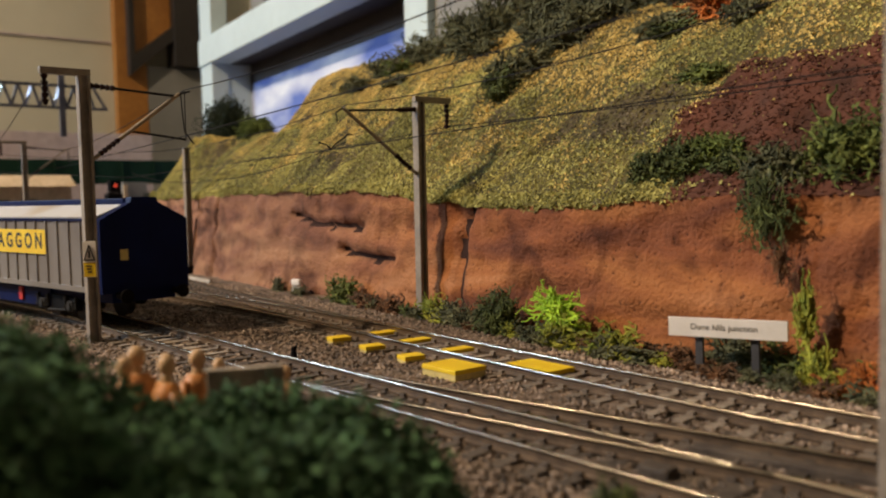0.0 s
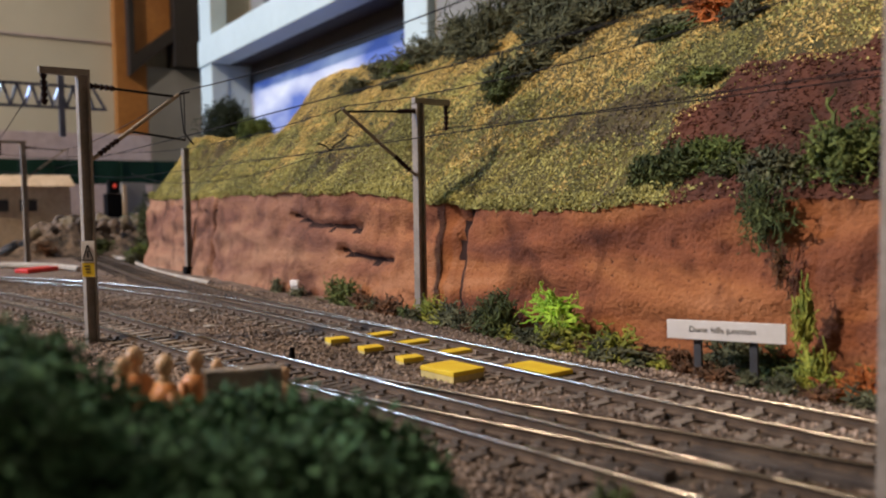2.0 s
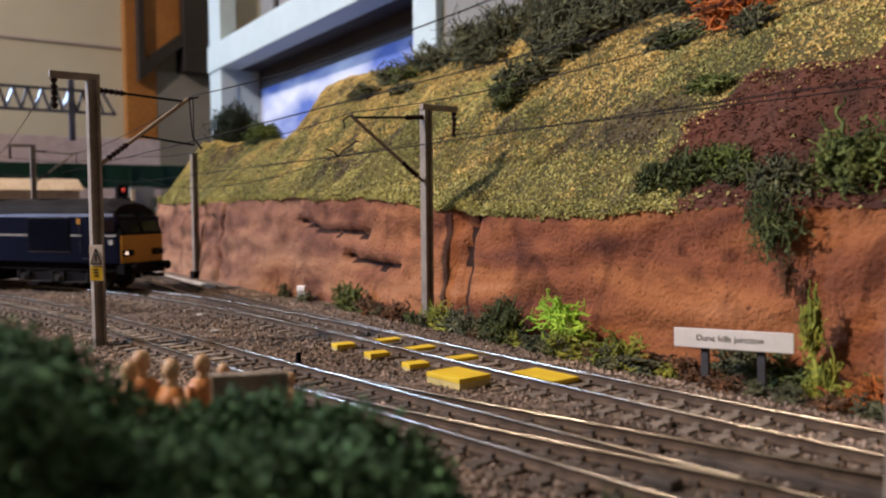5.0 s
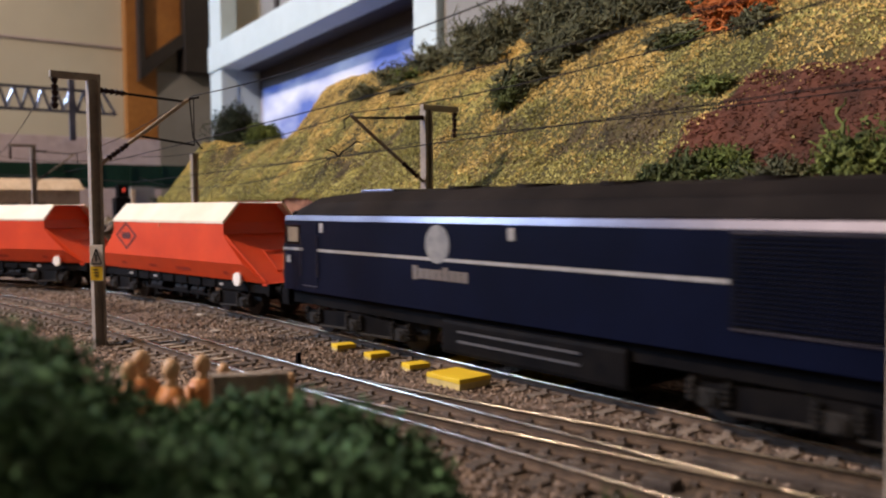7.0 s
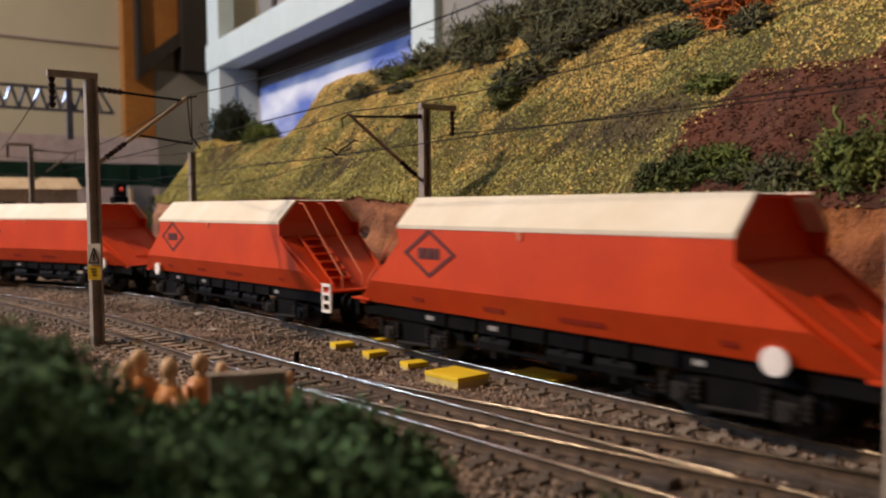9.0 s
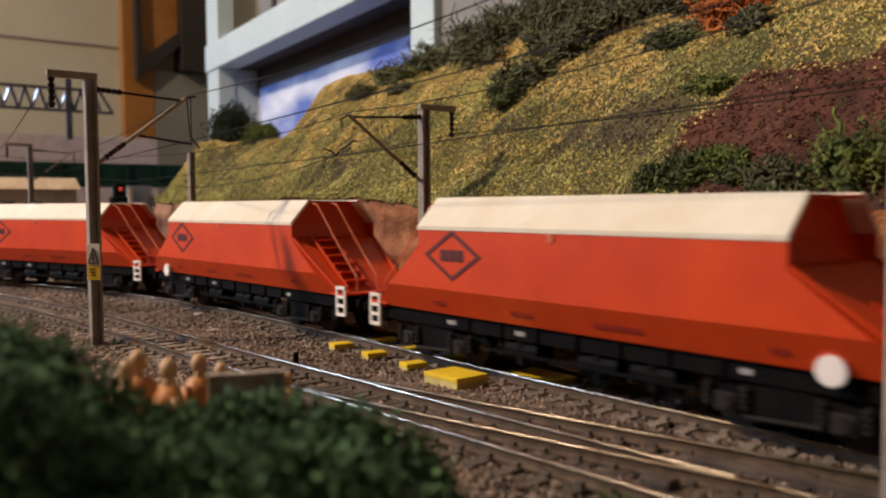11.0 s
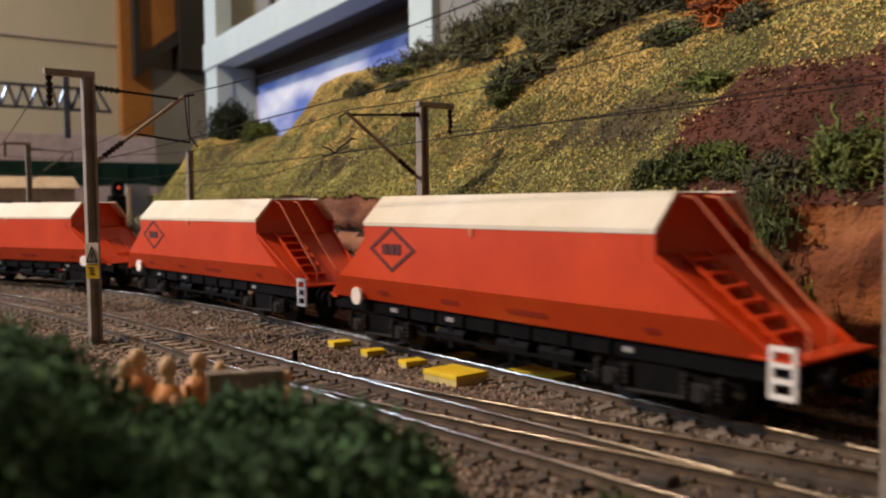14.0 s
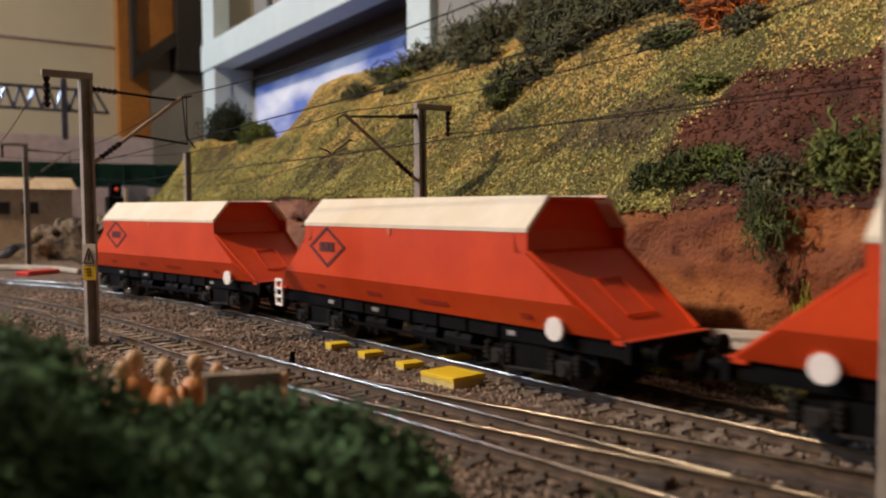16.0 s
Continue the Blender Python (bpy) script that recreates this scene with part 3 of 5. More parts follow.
def turnout_blocks():
    # long dark bar filling the band between the rails
    t = thing("crossing_block", "dark brown bar between the turnout rails", "track part", (-80, -24.6, -3.4), math.degrees(math.atan2(7.5, 35)))
    part("block", box(-15, 20, -1.7, 1.7, 0, 2.0, bevel=0.4), "sleeper", t)
    f = thing("crossing_block", "dark plastic frog block of the turnout", "track part", (-90, -44.5, -3.4), 8)
    part("block", box(-2.5, 3.5, -2.0, 2.0, 0, 2.6, bevel=0.6), "sleeper", f)
    for i, (x, y) in enumerate(((-366, -20), (-315, -33), (-405, 24))):
        bm = bmesh.new()
        bmesh.ops.create_icosphere(bm, subdivisions=1, radius=3.0, matrix=Matrix.Diagonal((1.3, 0.8, 0.35, 1)))
        for v in bm.verts:
            v.co *= 0.8 + 0.5 * fnoise(v.co.x + 9 * i, v.co.y, v.co.z, 0.5)
        c = part("stone_chip", bm, "kerb")
        c.matrix_basis = pose(x * MM, y * MM, -2.9 * MM, 0, 0, 40 * i)
        tagged(c, "pale flat stone chip lying on the ballast", "stone")
    p = thing("trackside_peg", "small black plastic peg standing on the ballast", "peg", (-230, -41.0, -3.6))
    part("peg", rod((0, 0, 0), (0, 0, 4.6), 1.1, 0.8), "black", p)
    m = thing("trackside_marker", "small white plastic marker at the foot of the rock", "marker", (-388, 43, -3.4), 20)
    part("post", rod((0, 0, 0), (0.4, 0, 6.5), 0.9, 0.7), "white", m)
    part("head", box(-2.8, 3.0, -1.2, 1.2, 5.0, 8.4, bevel=0.9), "white", m)
    for x in (-2.6, 2.8):
        part("leg", rod((x, 0, -0.2), (x * 0.7, 0, 5.4), 0.8, 0.6), "white", m)


turnout_blocks()


# ---- rock wall ----
TOP = [(-640, 50), (-587, 50), (-487, 51), (-412, 51), (-341, 50), (-310, 48), (-282, 45), (-229, 42), (-190, 42), (-165, 44.5), (-135, 45.5), (-94, 44.5), (60, 44)]


def near_seg(x, z, pts):
    best = 1e9
    for (x0, z0), (x1, z1) in zip(pts, pts[1:]):
        k = max(0, min(1, ((x - x0) * (x1 - x0) + (z - z0) * (z1 - z0)) / ((x1 - x0) ** 2 + (z1 - z0) ** 2 + 1e-6)))
        best = min(best, math.hypot(x - x0 - k * (x1 - x0), z - z0 - k * (z1 - z0)))
    return best


# the groove at x = -253 stands for the mast's cast shadow, carved and coloured
FISSURES_AND_SHADOW = [([(-411, 38), (-390, 33.5), (-370, 32.2), (-339, 32)], 2.1, 5.5), ([(-356, 21), (-340, 18.5), (-327, 17.5), (-309, 17.5)], 2.1, 5.5),
            ([(-253, 45), (-256, 38), (-259, 27), (-257, 3)], 2.1, 2.6), ([(-249, 40), (-246, 24), (-240, 10)], 0.8, 1.4), ([(-516, 50), (-521, 30), (-524, 0)], 1.8, 4.0),
            ([(-600, 44), (-570, 38), (-535, 40)], 1.4, 2.5)]


def rock_y(x, z):
    y = lerp_table([(-640, 57), (-560, 54), (-500, 50), (-300, 48), (-200, 45), (-100, 43), (60, 42)], x) + 5 * z / 45
    y += 3.0 * fnoise(x, z * 1.5, 0, 0.03) + 2.4 * fnoise(x * 0.6, z * 1.6, 5, 0.07) + 1.0 * fnoise(x, z, 9, 0.22) + 0.45 * fnoise(x, z, 2, 0.55)
    return y


def rock_wall():
    xs = np.arange(-668, 62, 2.2)
    rows = 24
    V, shaded = [], []
    for x in xs:
        top = lerp_table(TOP, x) + 1.5 * fnoise(x, 0, 7, 0.05)
        for j in range(rows + 1):
            z = -5 + (top + 5) * j / rows
            y, dark = rock_y(x, z), False
            for seg, w, deep in FISSURES_AND_SHADOW:
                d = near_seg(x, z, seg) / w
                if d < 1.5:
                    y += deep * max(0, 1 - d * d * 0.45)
                    # groove floors get the shade colour
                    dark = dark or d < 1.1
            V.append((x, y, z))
            shaded.append(dark)
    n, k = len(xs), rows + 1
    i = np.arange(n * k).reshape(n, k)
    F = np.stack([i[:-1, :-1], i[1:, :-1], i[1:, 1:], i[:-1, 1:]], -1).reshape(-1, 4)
    ob = raw("rock_wall", V, F, ["rock", "crack_shade"], smooth=True)
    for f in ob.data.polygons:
        f.material_index = 1 if sum(shaded[v] for v in f.vertices) >= 3 else 0
    tagged(ob, "red-brown painted plaster rock face with shade coloured into fissures and a mast shadow", "rock wall", kind="structure")
    # the end face that turns away from the track
    V, ys = [], np.arange(0, 200, 5.0)
    for d in ys:
        for j in range(13):
            z = -5 + (lerp_table(TOP, -668) + 5 + d * 0.35) * j / 12
            V.append((-668 + 3 * fnoise(d, z, 0, 0.05) * min(1, d / 10) - d * 0.25, rock_y(-668, z) + d, z))
    i = np.arange(len(ys) * 13).reshape(-1, 13)
    F = np.stack([i[:-1, :-1], i[1:, :-1], i[1:, 1:], i[:-1, 1:]], -1).reshape(-1, 4)
    tagged(raw("rock_end", V, F, "rock", smooth=True), "pinkish painted rock face at the cutting's end", "rock wall", kind="structure")


rock_wall()

# ---- hill ----
RIDGE = [(-657, 52), (-651, 74), (-645, 97), (-632, 106), (-618, 120), (-598, 138), (-578, 142), (-544, 146), (-500, 144), (-460, 141), (-391, 149), (-350, 162), (-316, 180), (-172, 205), (60, 215)]


def hill_point(x, v):
    """v: 0 at the lip of the rock, 1 at the ridge, up to 1.5 on the far side."""
    z0, z1 = lerp_table(TOP, x) + 1.5 * fnoise(x, 0, 7, 0.05), lerp_table(RIDGE, x)
    y0 = rock_y(x, lerp_table(TOP, x)) - 0.2
    rise, steep = z1 - z0, lerp_table([(-645, 1.6), (-600, 0.8)], x)
    if v <= 1:
        y, z = y0 + rise / steep * v, z0 + rise * (v + 0.05 * math.sin(math.pi * v))
    else:
        y, z = y0 + rise / steep + (v - 1) * 120, z1 - (v - 1) * (v - 1) * 200
    # the shoulder: the hill's end drops to a lower step
    z = min(z, lerp_table([(-60, 97), (-24, 95), (10, 117), (38, 138), (82, 147), (140, 400)], x + 1.88 * (y + 160)))
    w = min(1, v * 8)
    bumps = 3.2 * fnoise(x, y, 0, 0.022) + 2.6 * fnoise(x, y, 4, 0.07) + 1.2 * fnoise(x, y, 8, 0.16)
    return Vector((x, y, z + w * bumps - 0.2))


def soil_at(x, y):
    n = 7 * fnoise(x, y, 11, 0.06) + 5 * fnoise(x, y, 3, 0.2)
    upper = lerp_table([(-185, 78), (-174, 88), (-147, 99), (-120, 99), (60, 97)], x)
    return x > lerp_table([(55, -158), (70, -176), (100, -178)], y) + n and y < upper + n


def hill():
    xs, vs = np.arange(-670, 62, 3.0), np.concatenate([np.linspace(0, 1, 50), np.linspace(1.08, 1.6, 6)])
    V = [hill_point(x, v) for x in xs for v in vs]
    n, k = len(xs), len(vs)
    i = np.arange(n * k).reshape(n, k)
    F = np.stack([i[:-1, :-1], i[1:, :-1], i[1:, 1:], i[:-1, 1:]], -1).reshape(-1, 4)
    ob = raw("hillside", V, F, ["grass", "soil"], smooth=True)
    for f in ob.data.polygons:
        f.material_index = 1 if soil_at(f.center.x / MM, f.center.y / MM) else 0
    tagged(ob, "grassy yellow-green hillside above the rock cutting with bare red soil", "hill", kind="structure")


hill()


def turf():
    spots = {"crumb_ochre": [], "crumb_green": [], "crumb_dark": []}
    for i in range(235000):
        # closer set on the slope that faces the camera from near by
        x = rng.uniform(-668, -330) if i % 5 < 2 else rng.uniform(-340, -20)
        v = rng.uniform(0.0, 1.0) if i % 14 else rng.uniform(0, 0.03)
        p = hill_point(x, v)
        if soil_at(p.x + rng.normal() * 4, p.y + rng.normal() * 4) and rng.uniform() > 0.012:
            continue
        if v < 0.03:
            p = p - Vector((0, 0.8, rng.uniform(0, 2.4) * (0.6 + fnoise(p.x, 0, 31, 0.08))))
        g = 0.7 * fnoise(p.x, p.y, 20, 0.03) + 0.5 * fnoise(p.x, p.y, 25, 0.1) + 0.85 - 1.75 * (p.z - 44) / 120 + rng.uniform(-0.3, 0.3)
        bare = math.hypot((p.x + 203) / 26, (p.y - 84) / 13) + 0.5 * fnoise(p.x, p.y, 40, 0.12) + rng.uniform(-0.3, 0.3)
        thin = fnoise(p.x, p.y, 50, 0.045) + 0.5 * fnoise(p.x, p.y, 55, 0.15) + rng.uniform(-0.25, 0.25)
        spots["crumb_dark" if bare < 0.8 or thin > 0.62 else ("crumb_green" if g > 0.1 else "crumb_ochre")].append((p.x, p.y, p.z + 0.1))
    for k, label in (("crumb_ochre", "dry ochre turf crumbs on the hillside"), ("crumb_green", "olive green turf crumbs on the hillside"), ("crumb_dark", "dark earthy crumbs on bare spots of the hillside")):
        scatter("turf", label, "turf", np.array(spots[k]), rng.uniform(0.4, 1.15, len(spots[k])) * np.interp(np.array(spots[k])[:, 0], [-600, -400, -180], [0.7, 0.85, 0.8]), k, rng, flat=0.8, crumb=True)
    lumps = []
    while len(lumps) < 9000:
        x, v = rng.uniform(-180, 20), rng.uniform(0, 0.7)
        p = hill_point(x, v)
        if soil_at(p.x, p.y):
            lumps.append(tuple(p))
    scatter("soil_lumps", "loose red soil lumps on the bare patch", "soil", np.array(lumps), rng.uniform(0.3, 1.1, len(lumps)), "soil", rng)


turf()


# ---- bushes of lichen and foam ----
def lichen(name, label, centre, size, mat, seed, strands=60, thick=0.45, leaves=0, leaf=0.8, group="bushes", root=None, parent=None, dome=False):
    """Crooked branching strands round a centre, with small clumps at their ends."""
    r = random.Random(seed)
    V, F = [], []
    sx, sy, sz = size

    def ring(p, d, rad):
        u = d.orthogonal().normalized()
        w = d.cross(u).normalized()
        k = len(V)
        for a in range(4):
            V.append(p + (u * math.cos(a * 1.5708) + w * math.sin(a * 1.5708)) * rad)
        return k

    tips = []

    def strand(p, d, rad, n, depth):
        k = ring(p, d, rad)
        for i in range(n):
            d = (d + Vector((r.gauss(0, 0.62), r.gauss(0, 0.62), r.gauss(0, 0.55)))).normalized()
            q = p + Vector((d.x * sx, d.y * sy, d.z * sz)) * (0.17 if depth == 0 else 0.11)
            rad *= 0.92
            m = ring(q, d, rad)
            for a in range(4):
                F.append((k + a, k + (a + 1) % 4, m + (a + 1) % 4, m + a))
            if depth < 2 and r.random() < 0.5:
                strand(q, (d + Vector((r.gauss(0, 0.9), r.gauss(0, 0.9), r.gauss(0, 0.7)))).normalized(), rad * 0.85, 3, depth + 1)
            p, k = q, m
            tips.append(p)
        F.append((k, k + 1, k + 2, k + 3))

    for i in range(strands):
        d = Vector((r.gauss(0, 1), r.gauss(0, 1), r.gauss(0.35, 0.8))).normalized()
        strand(Vector((r.gauss(0, 0.16) * sx, r.gauss(0, 0.16) * sy, r.gauss(0, 0.12) * sz)), d, thick * r.uniform(0.7, 1.2), 5, 0)
    n0 = len(V)
    for i in range(leaves):
        t = r.choice(tips)
        c = t + Vector((r.gauss(0, 0.08) * sx, r.gauss(0, 0.08) * sy, r.gauss(0, 0.08) * sz))
        if dome:
            # most of the crumbs sit in the outer shell, broken by lumps and gaps
            d = Vector((r.gauss(0, 1), r.gauss(0, 1), r.gauss(0, 1))).normalized()
            far = r.uniform(0.45, 1.0) ** 0.5 * (0.86 + 0.42 * fnoise(d.x + seed, d.y, d.z, 2.6))
            c = Vector((d.x * sx, d.y * sy, d.z * sz)) * far
        k, s = len(V), leaf * r.uniform(0.5, 1.3)
        ax = [Vector((r.gauss(0, 1), r.gauss(0, 1), r.gauss(0, 1))).normalized() for _ in range(4)]
        for a in ax:
            V.append(c + a * s)
        F += [(k, k + 1, k + 2), (k, k + 2, k + 3), (k, k + 3, k + 1), (k + 1, k + 3, k + 2)]
    stem_faces = [f for f in F if max(f) < n0]
    leaf_faces = [tuple(v - n0 for v in f) for f in F if max(f) >= n0]
    stems, blades = [tuple(v) for v in V[:n0]], [tuple(v) for v in V[n0:]]
    if root is not None and centre[2] + min(v[2] for v in stems) > root:
        # a short root stem down to the ground under the clump
        add, k = centre[2] - root, len(stems)
        stems += [(-0.7, 0, -add - 1), (0.7, 0, -add - 1), (0, 0.8, -add - 1), (-0.3, 0, 0.0), (0.3, 0, 0), (0, 0.4, 0)]
        stem_faces += [(k, k + 1, k + 4, k + 3), (k + 1, k + 2, k + 5, k + 4), (k + 2, k, k + 3, k + 5)]
    if not leaves:
        ob = raw(name, stems, stem_faces, mat)
    elif parent:
        ob = raw(name, stems, stem_faces, mat, parent)
        raw("foliage", blades, leaf_faces, mat, ob)
    else:
        ob = new(name)
        raw("stem", stems, stem_faces, mat, ob)
        raw("foliage", blades, leaf_faces, mat, ob)
    ob.matrix_basis = pose(*(c * MM for c in centre))
    return ob if parent else tagged(ob, label, "bush", group)


def on_hill(x, y):
    """Height of the hillside under a point."""
    lo, hi = 0.0, 1.0
    for _ in range(18):
        m = (lo + hi) / 2
        if hill_point(x, m).y < y:
            lo = m
        else:
            hi = m
    return hill_point(x, lo).z


HILL_BUSHES = [
    (-644, 118, (17, 13, 18), "foliage_tree", "dark olive foam tree clump on the hill's shoulder", 90, 5200), (-588, 117, (12, 9, 8), "foliage_mid", "bright green foam bush on the hill's shoulder", 60, 1800),
    (-470, 134, (14, 8, 6), "foliage_olive", "grey-olive lichen on the hillside", 30, 0), (-445, 142, (17, 9, 8), "foliage_olive", "grey-olive lichen on the hillside", 40, 0),
    (-418, 150, (18, 9, 10), "foliage_olive", "grey-olive lichen near the ridge", 45, 0),
    (-385, 155, (20, 10, 13), "foliage_olive", "grey-olive lichen bush near the ridge", 60, 0), (-360, 160, (16, 9, 14), "foliage_olive", "grey-olive lichen bush near the ridge", 60, 0),
    (-300, 112, (12, 7, 9), "foliage_olive", "grey-olive lichen tuft on the slope", 40, 0), (-305, 140, (14, 8, 12), "foliage_olive", "grey-olive lichen climbing the slope", 45, 0),
    (-292, 152, (16, 9, 13), "foliage_olive", "grey-olive lichen climbing the slope", 55, 0), (-318, 165, (18, 9, 12), "foliage_olive", "grey-olive lichen near the ridge", 50, 0),
    (-270, 162, (15, 9, 10), "foliage_olive", "grey-olive lichen near the ridge", 45, 0), (-222, 132, (13, 6, 5), "foliage_olive", "low grey-olive lichen on the slope", 35, 0),
    (-177, 121, (7, 5, 5), "foliage_olive", "dark lichen tuft on the slope", 35, 0), (-195, 134, (14, 8, 10), "foliage_orange", "orange autumn lichen on the slope", 70, 0),
    (-338, 172, (15, 9, 11), "foliage_olive", "grey-olive lichen on the ridge", 45, 0), (-300, 172, (15, 9, 12), "foliage_olive", "grey-olive lichen on the ridge", 45, 0),
    (-278, 176, (15, 9, 11), "foliage_olive", "grey-olive lichen on the ridge", 45, 0), (-250, 166, (14, 8, 8), "foliage_olive", "grey-olive lichen on the ridge", 40, 0),
    (-372, 150, (13, 8, 9), "foliage_olive", "grey-olive lichen near the ridge", 40, 0), (-310, 150, (13, 8, 10), "foliage_olive", "grey-olive lichen climbing the slope", 45, 0),
    (-171, 58, (8, 5, 7), "foliage_dark", "dark green foam bush at the lip of the rock", 60, 300), (-161, 60, (9, 6, 8), "foliage_dark", "dark green foam bush at the lip of the rock", 60, 350),
    (-152, 63, (10, 6, 8), "foliage_mid", "green foam bush at the lip of the rock", 60, 500), (-141, 58, (7, 5, 5), "foliage_dark", "low dark green bush at the lip of the rock", 50, 150),
    (-296, 104, (7, 5, 8), "foliage_dark", "dark green lichen trailing down the slope", 40, 0), (-290, 122, (10, 6, 7), "foliage_olive", "grey-olive lichen trailing down the slope", 45, 0),
    (-283, 131, (11, 6, 8), "foliage_olive", "grey-olive lichen trailing down the slope", 45, 0), (-276, 140, (12, 7, 9), "foliage_olive", "grey-olive lichen trailing down the slope", 50, 0),
    (-265, 150, (13, 7, 10), "foliage_olive", "grey-olive lichen climbing to the ridge", 50, 0), (-248, 152, (12, 7, 8), "foliage_olive", "grey-olive lichen climbing to the ridge", 45, 0),
    (-231, 153, (12, 7, 8), "foliage_olive", "dark grey-olive lichen near the ridge", 45, 0), (-433, 140, (10, 6, 5), "foliage_mid", "small green lichen tuft on the slope", 30, 0),
    (-415, 127, (9, 5, 4), "foliage_olive", "low grey-olive lichen on the slope", 30, 0), (-352, 138, (13, 7, 9), "foliage_olive", "grey-olive lichen bush on the slope", 50, 0),
    (-214, 127, (8, 5, 3.5), "foliage_dark", "low dark lichen strip on the slope", 35, 0), (-178, 95, (7, 4, 3), "foliage_leaf", "low pale green tuft above the bare soil", 30, 60),
    (-126, 55, (9, 6, 9), "foliage_olive", "ragged olive bush hanging over the rock lip", 70, 150), (-108, 60, (12, 9, 12), "foliage_leaf", "large yellowish green foam bush at the lip of the rock", 70, 700),
    (-90, 68, (13, 9, 14), "foliage_leaf", "large yellowish green foam bush at the lip of the rock", 70, 700)]
for i, (x, y, size, mat, label, n, leaves) in enumerate(HILL_BUSHES):
    lichen("bush", label, (x, y, on_hill(x, y) + size[2] * (0.3 if y > 80 else -0.25)), tuple((1.55 if y > 80 else 1.3) * q for q in size), mat, 100 + i, int(n * 1.6), 0.8, int(leaves * 3.2), 0.75, dome=leaves > 0)
lichen("bush", "dark green creeper hanging down the rock face", (-123, 43, 40), (9, 4, 14), "foliage_dark", 160, 60, 0.4, 260, 0.8)
lichen("bush", "thin dark roots hanging down the rock face", (-117, 41, 27), (5, 2.5, 9), "foliage_brown", 161, 20, 0.35)

FOOT_BUSHES = [
    (-414, 45, (5, 3, 5), "foliage_olive", "small dry bush at the foot of the rock", 18, 0), (-385, 43, (6, 4, 4), "foliage_olive", "small dry bush at the foot of the rock", 18, 0),
    (-340, 42, (10, 5, 8), "foliage_leaf", "yellowish green bush at the foot of the rock", 45, 250), (-318, 41, (8, 4, 5), "foliage_brown", "brown dry lichen at the foot of the rock", 30, 0),
    (-296, 40, (7, 4, 5), "foliage_brown", "brownish lichen at the foot of the mast", 30, 0), (-262, 38, (8, 4, 6), "foliage_yellow", "yellowish lichen at the foot of the rock", 30, 0),
    (-248, 37, (8, 4, 6), "foliage_olive", "olive lichen at the foot of the rock", 30, 0), (-222, 36, (7, 5, 9), "foliage_dark", "dark green rounded bush at the foot of the rock", 60, 500),
    (-234, 36, (7, 4, 6), "foliage_olive", "olive lichen at the foot of the rock", 30, 0), (-190.5, 34, (8.5, 4.5, 7), "foliage_lime", "bright lime green lichen bush at the foot of the rock", 42, 0),
    (-196, 33, (8, 4, 5), "foliage_olive", "olive lichen under the lime bush", 35, 150), (-185, 32, (8, 4, 6), "foliage_yellow", "yellowish lichen at the foot of the rock", 35, 0),
    (-164, 31, (8, 4, 6.5), "foliage_yellow", "yellow-green lichen bush beside the track", 35, 0), (-162, 30, (8, 4, 4), "foliage_olive", "low olive lichen beside the track", 35, 0),
    (-146, 35, (8, 4, 4), "foliage_brown", "brown low lichen beside the sign", 35, 100), (-130, 42, (8, 3, 6), "foliage_olive", "dark green bush behind the sign", 45, 150),
    (-118, 41, (7, 3, 5), "foliage_dark", "dark green bush behind the sign", 40, 100), (-104, 35, (3.8, 3, 7), "foliage_yellow", "yellow-green lichen growing up the rock", 35, 0),
    (-108, 38, (2.3, 2.0, 7.5), "foliage_yellow", "tall yellow-green lichen growing up the rock", 30, 0), (-99, 33, (4, 3, 4), "foliage_yellow", "yellow-green lichen beside the track", 35, 0),
    (-88, 34, (7, 4, 6), "foliage_orange", "rust orange lichen beside the track", 30, 0), (-82, 36, (8, 4, 7), "foliage_mid", "green lichen beside the track", 35, 0),
    (-94, 36, (9, 3, 3), "foliage_dark", "dark lichen at the foot of the rock", 30, 0), (-70, 34, (9, 4, 6), "foliage_brown", "brown lichen beside the track", 30, 0)]
for i, (x, y, size, mat, label, n, leaves) in enumerate(FOOT_BUSHES):
    z = {190.5: 7.5, 108: 13}.get(-x, size[2] * 0.45 - 3.5)
    lichen("bush", label, (x, y, z), (1.75 * size[0], 1.3 * size[1], 1.55 * size[2]), mat, 200 + i, int(n * 1.4), 0.62, leaves * 4, 0.7, root=-3.6, dome=leaves > 300)

# low dry growth along the foot of the rock
for i in range(26):
    x = -320 + i * 9.6
    r_ = random.Random(700 + i)
    sz = r_.uniform(3.0, 5.5)
    lichen("bush", "low dry lichen tuft along the foot of the rock", (x, lerp_table([(-320, 41), (-230, 35), (-140, 31), (-70, 29)], x) + r_.uniform(-1.5, 1.5), -2.6 + sz * 0.2), (sz * 1.5, sz * 0.8, sz),
           r_.choice(["foliage_olive", "foliage_brown", "foliage_olive", "foliage_yellow", "foliage_dark"]), 700 + i, 22, 0.42, root=-3.6)

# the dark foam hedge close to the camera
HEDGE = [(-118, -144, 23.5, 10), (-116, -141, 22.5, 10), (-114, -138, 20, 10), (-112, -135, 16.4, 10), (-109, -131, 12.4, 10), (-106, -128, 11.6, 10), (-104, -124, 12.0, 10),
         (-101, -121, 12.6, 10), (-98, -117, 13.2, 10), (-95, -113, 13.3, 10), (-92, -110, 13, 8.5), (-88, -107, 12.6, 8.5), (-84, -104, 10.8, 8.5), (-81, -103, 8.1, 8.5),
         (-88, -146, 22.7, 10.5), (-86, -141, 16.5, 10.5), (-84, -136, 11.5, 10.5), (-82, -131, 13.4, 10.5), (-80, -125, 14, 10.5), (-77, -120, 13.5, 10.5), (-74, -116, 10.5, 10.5)]
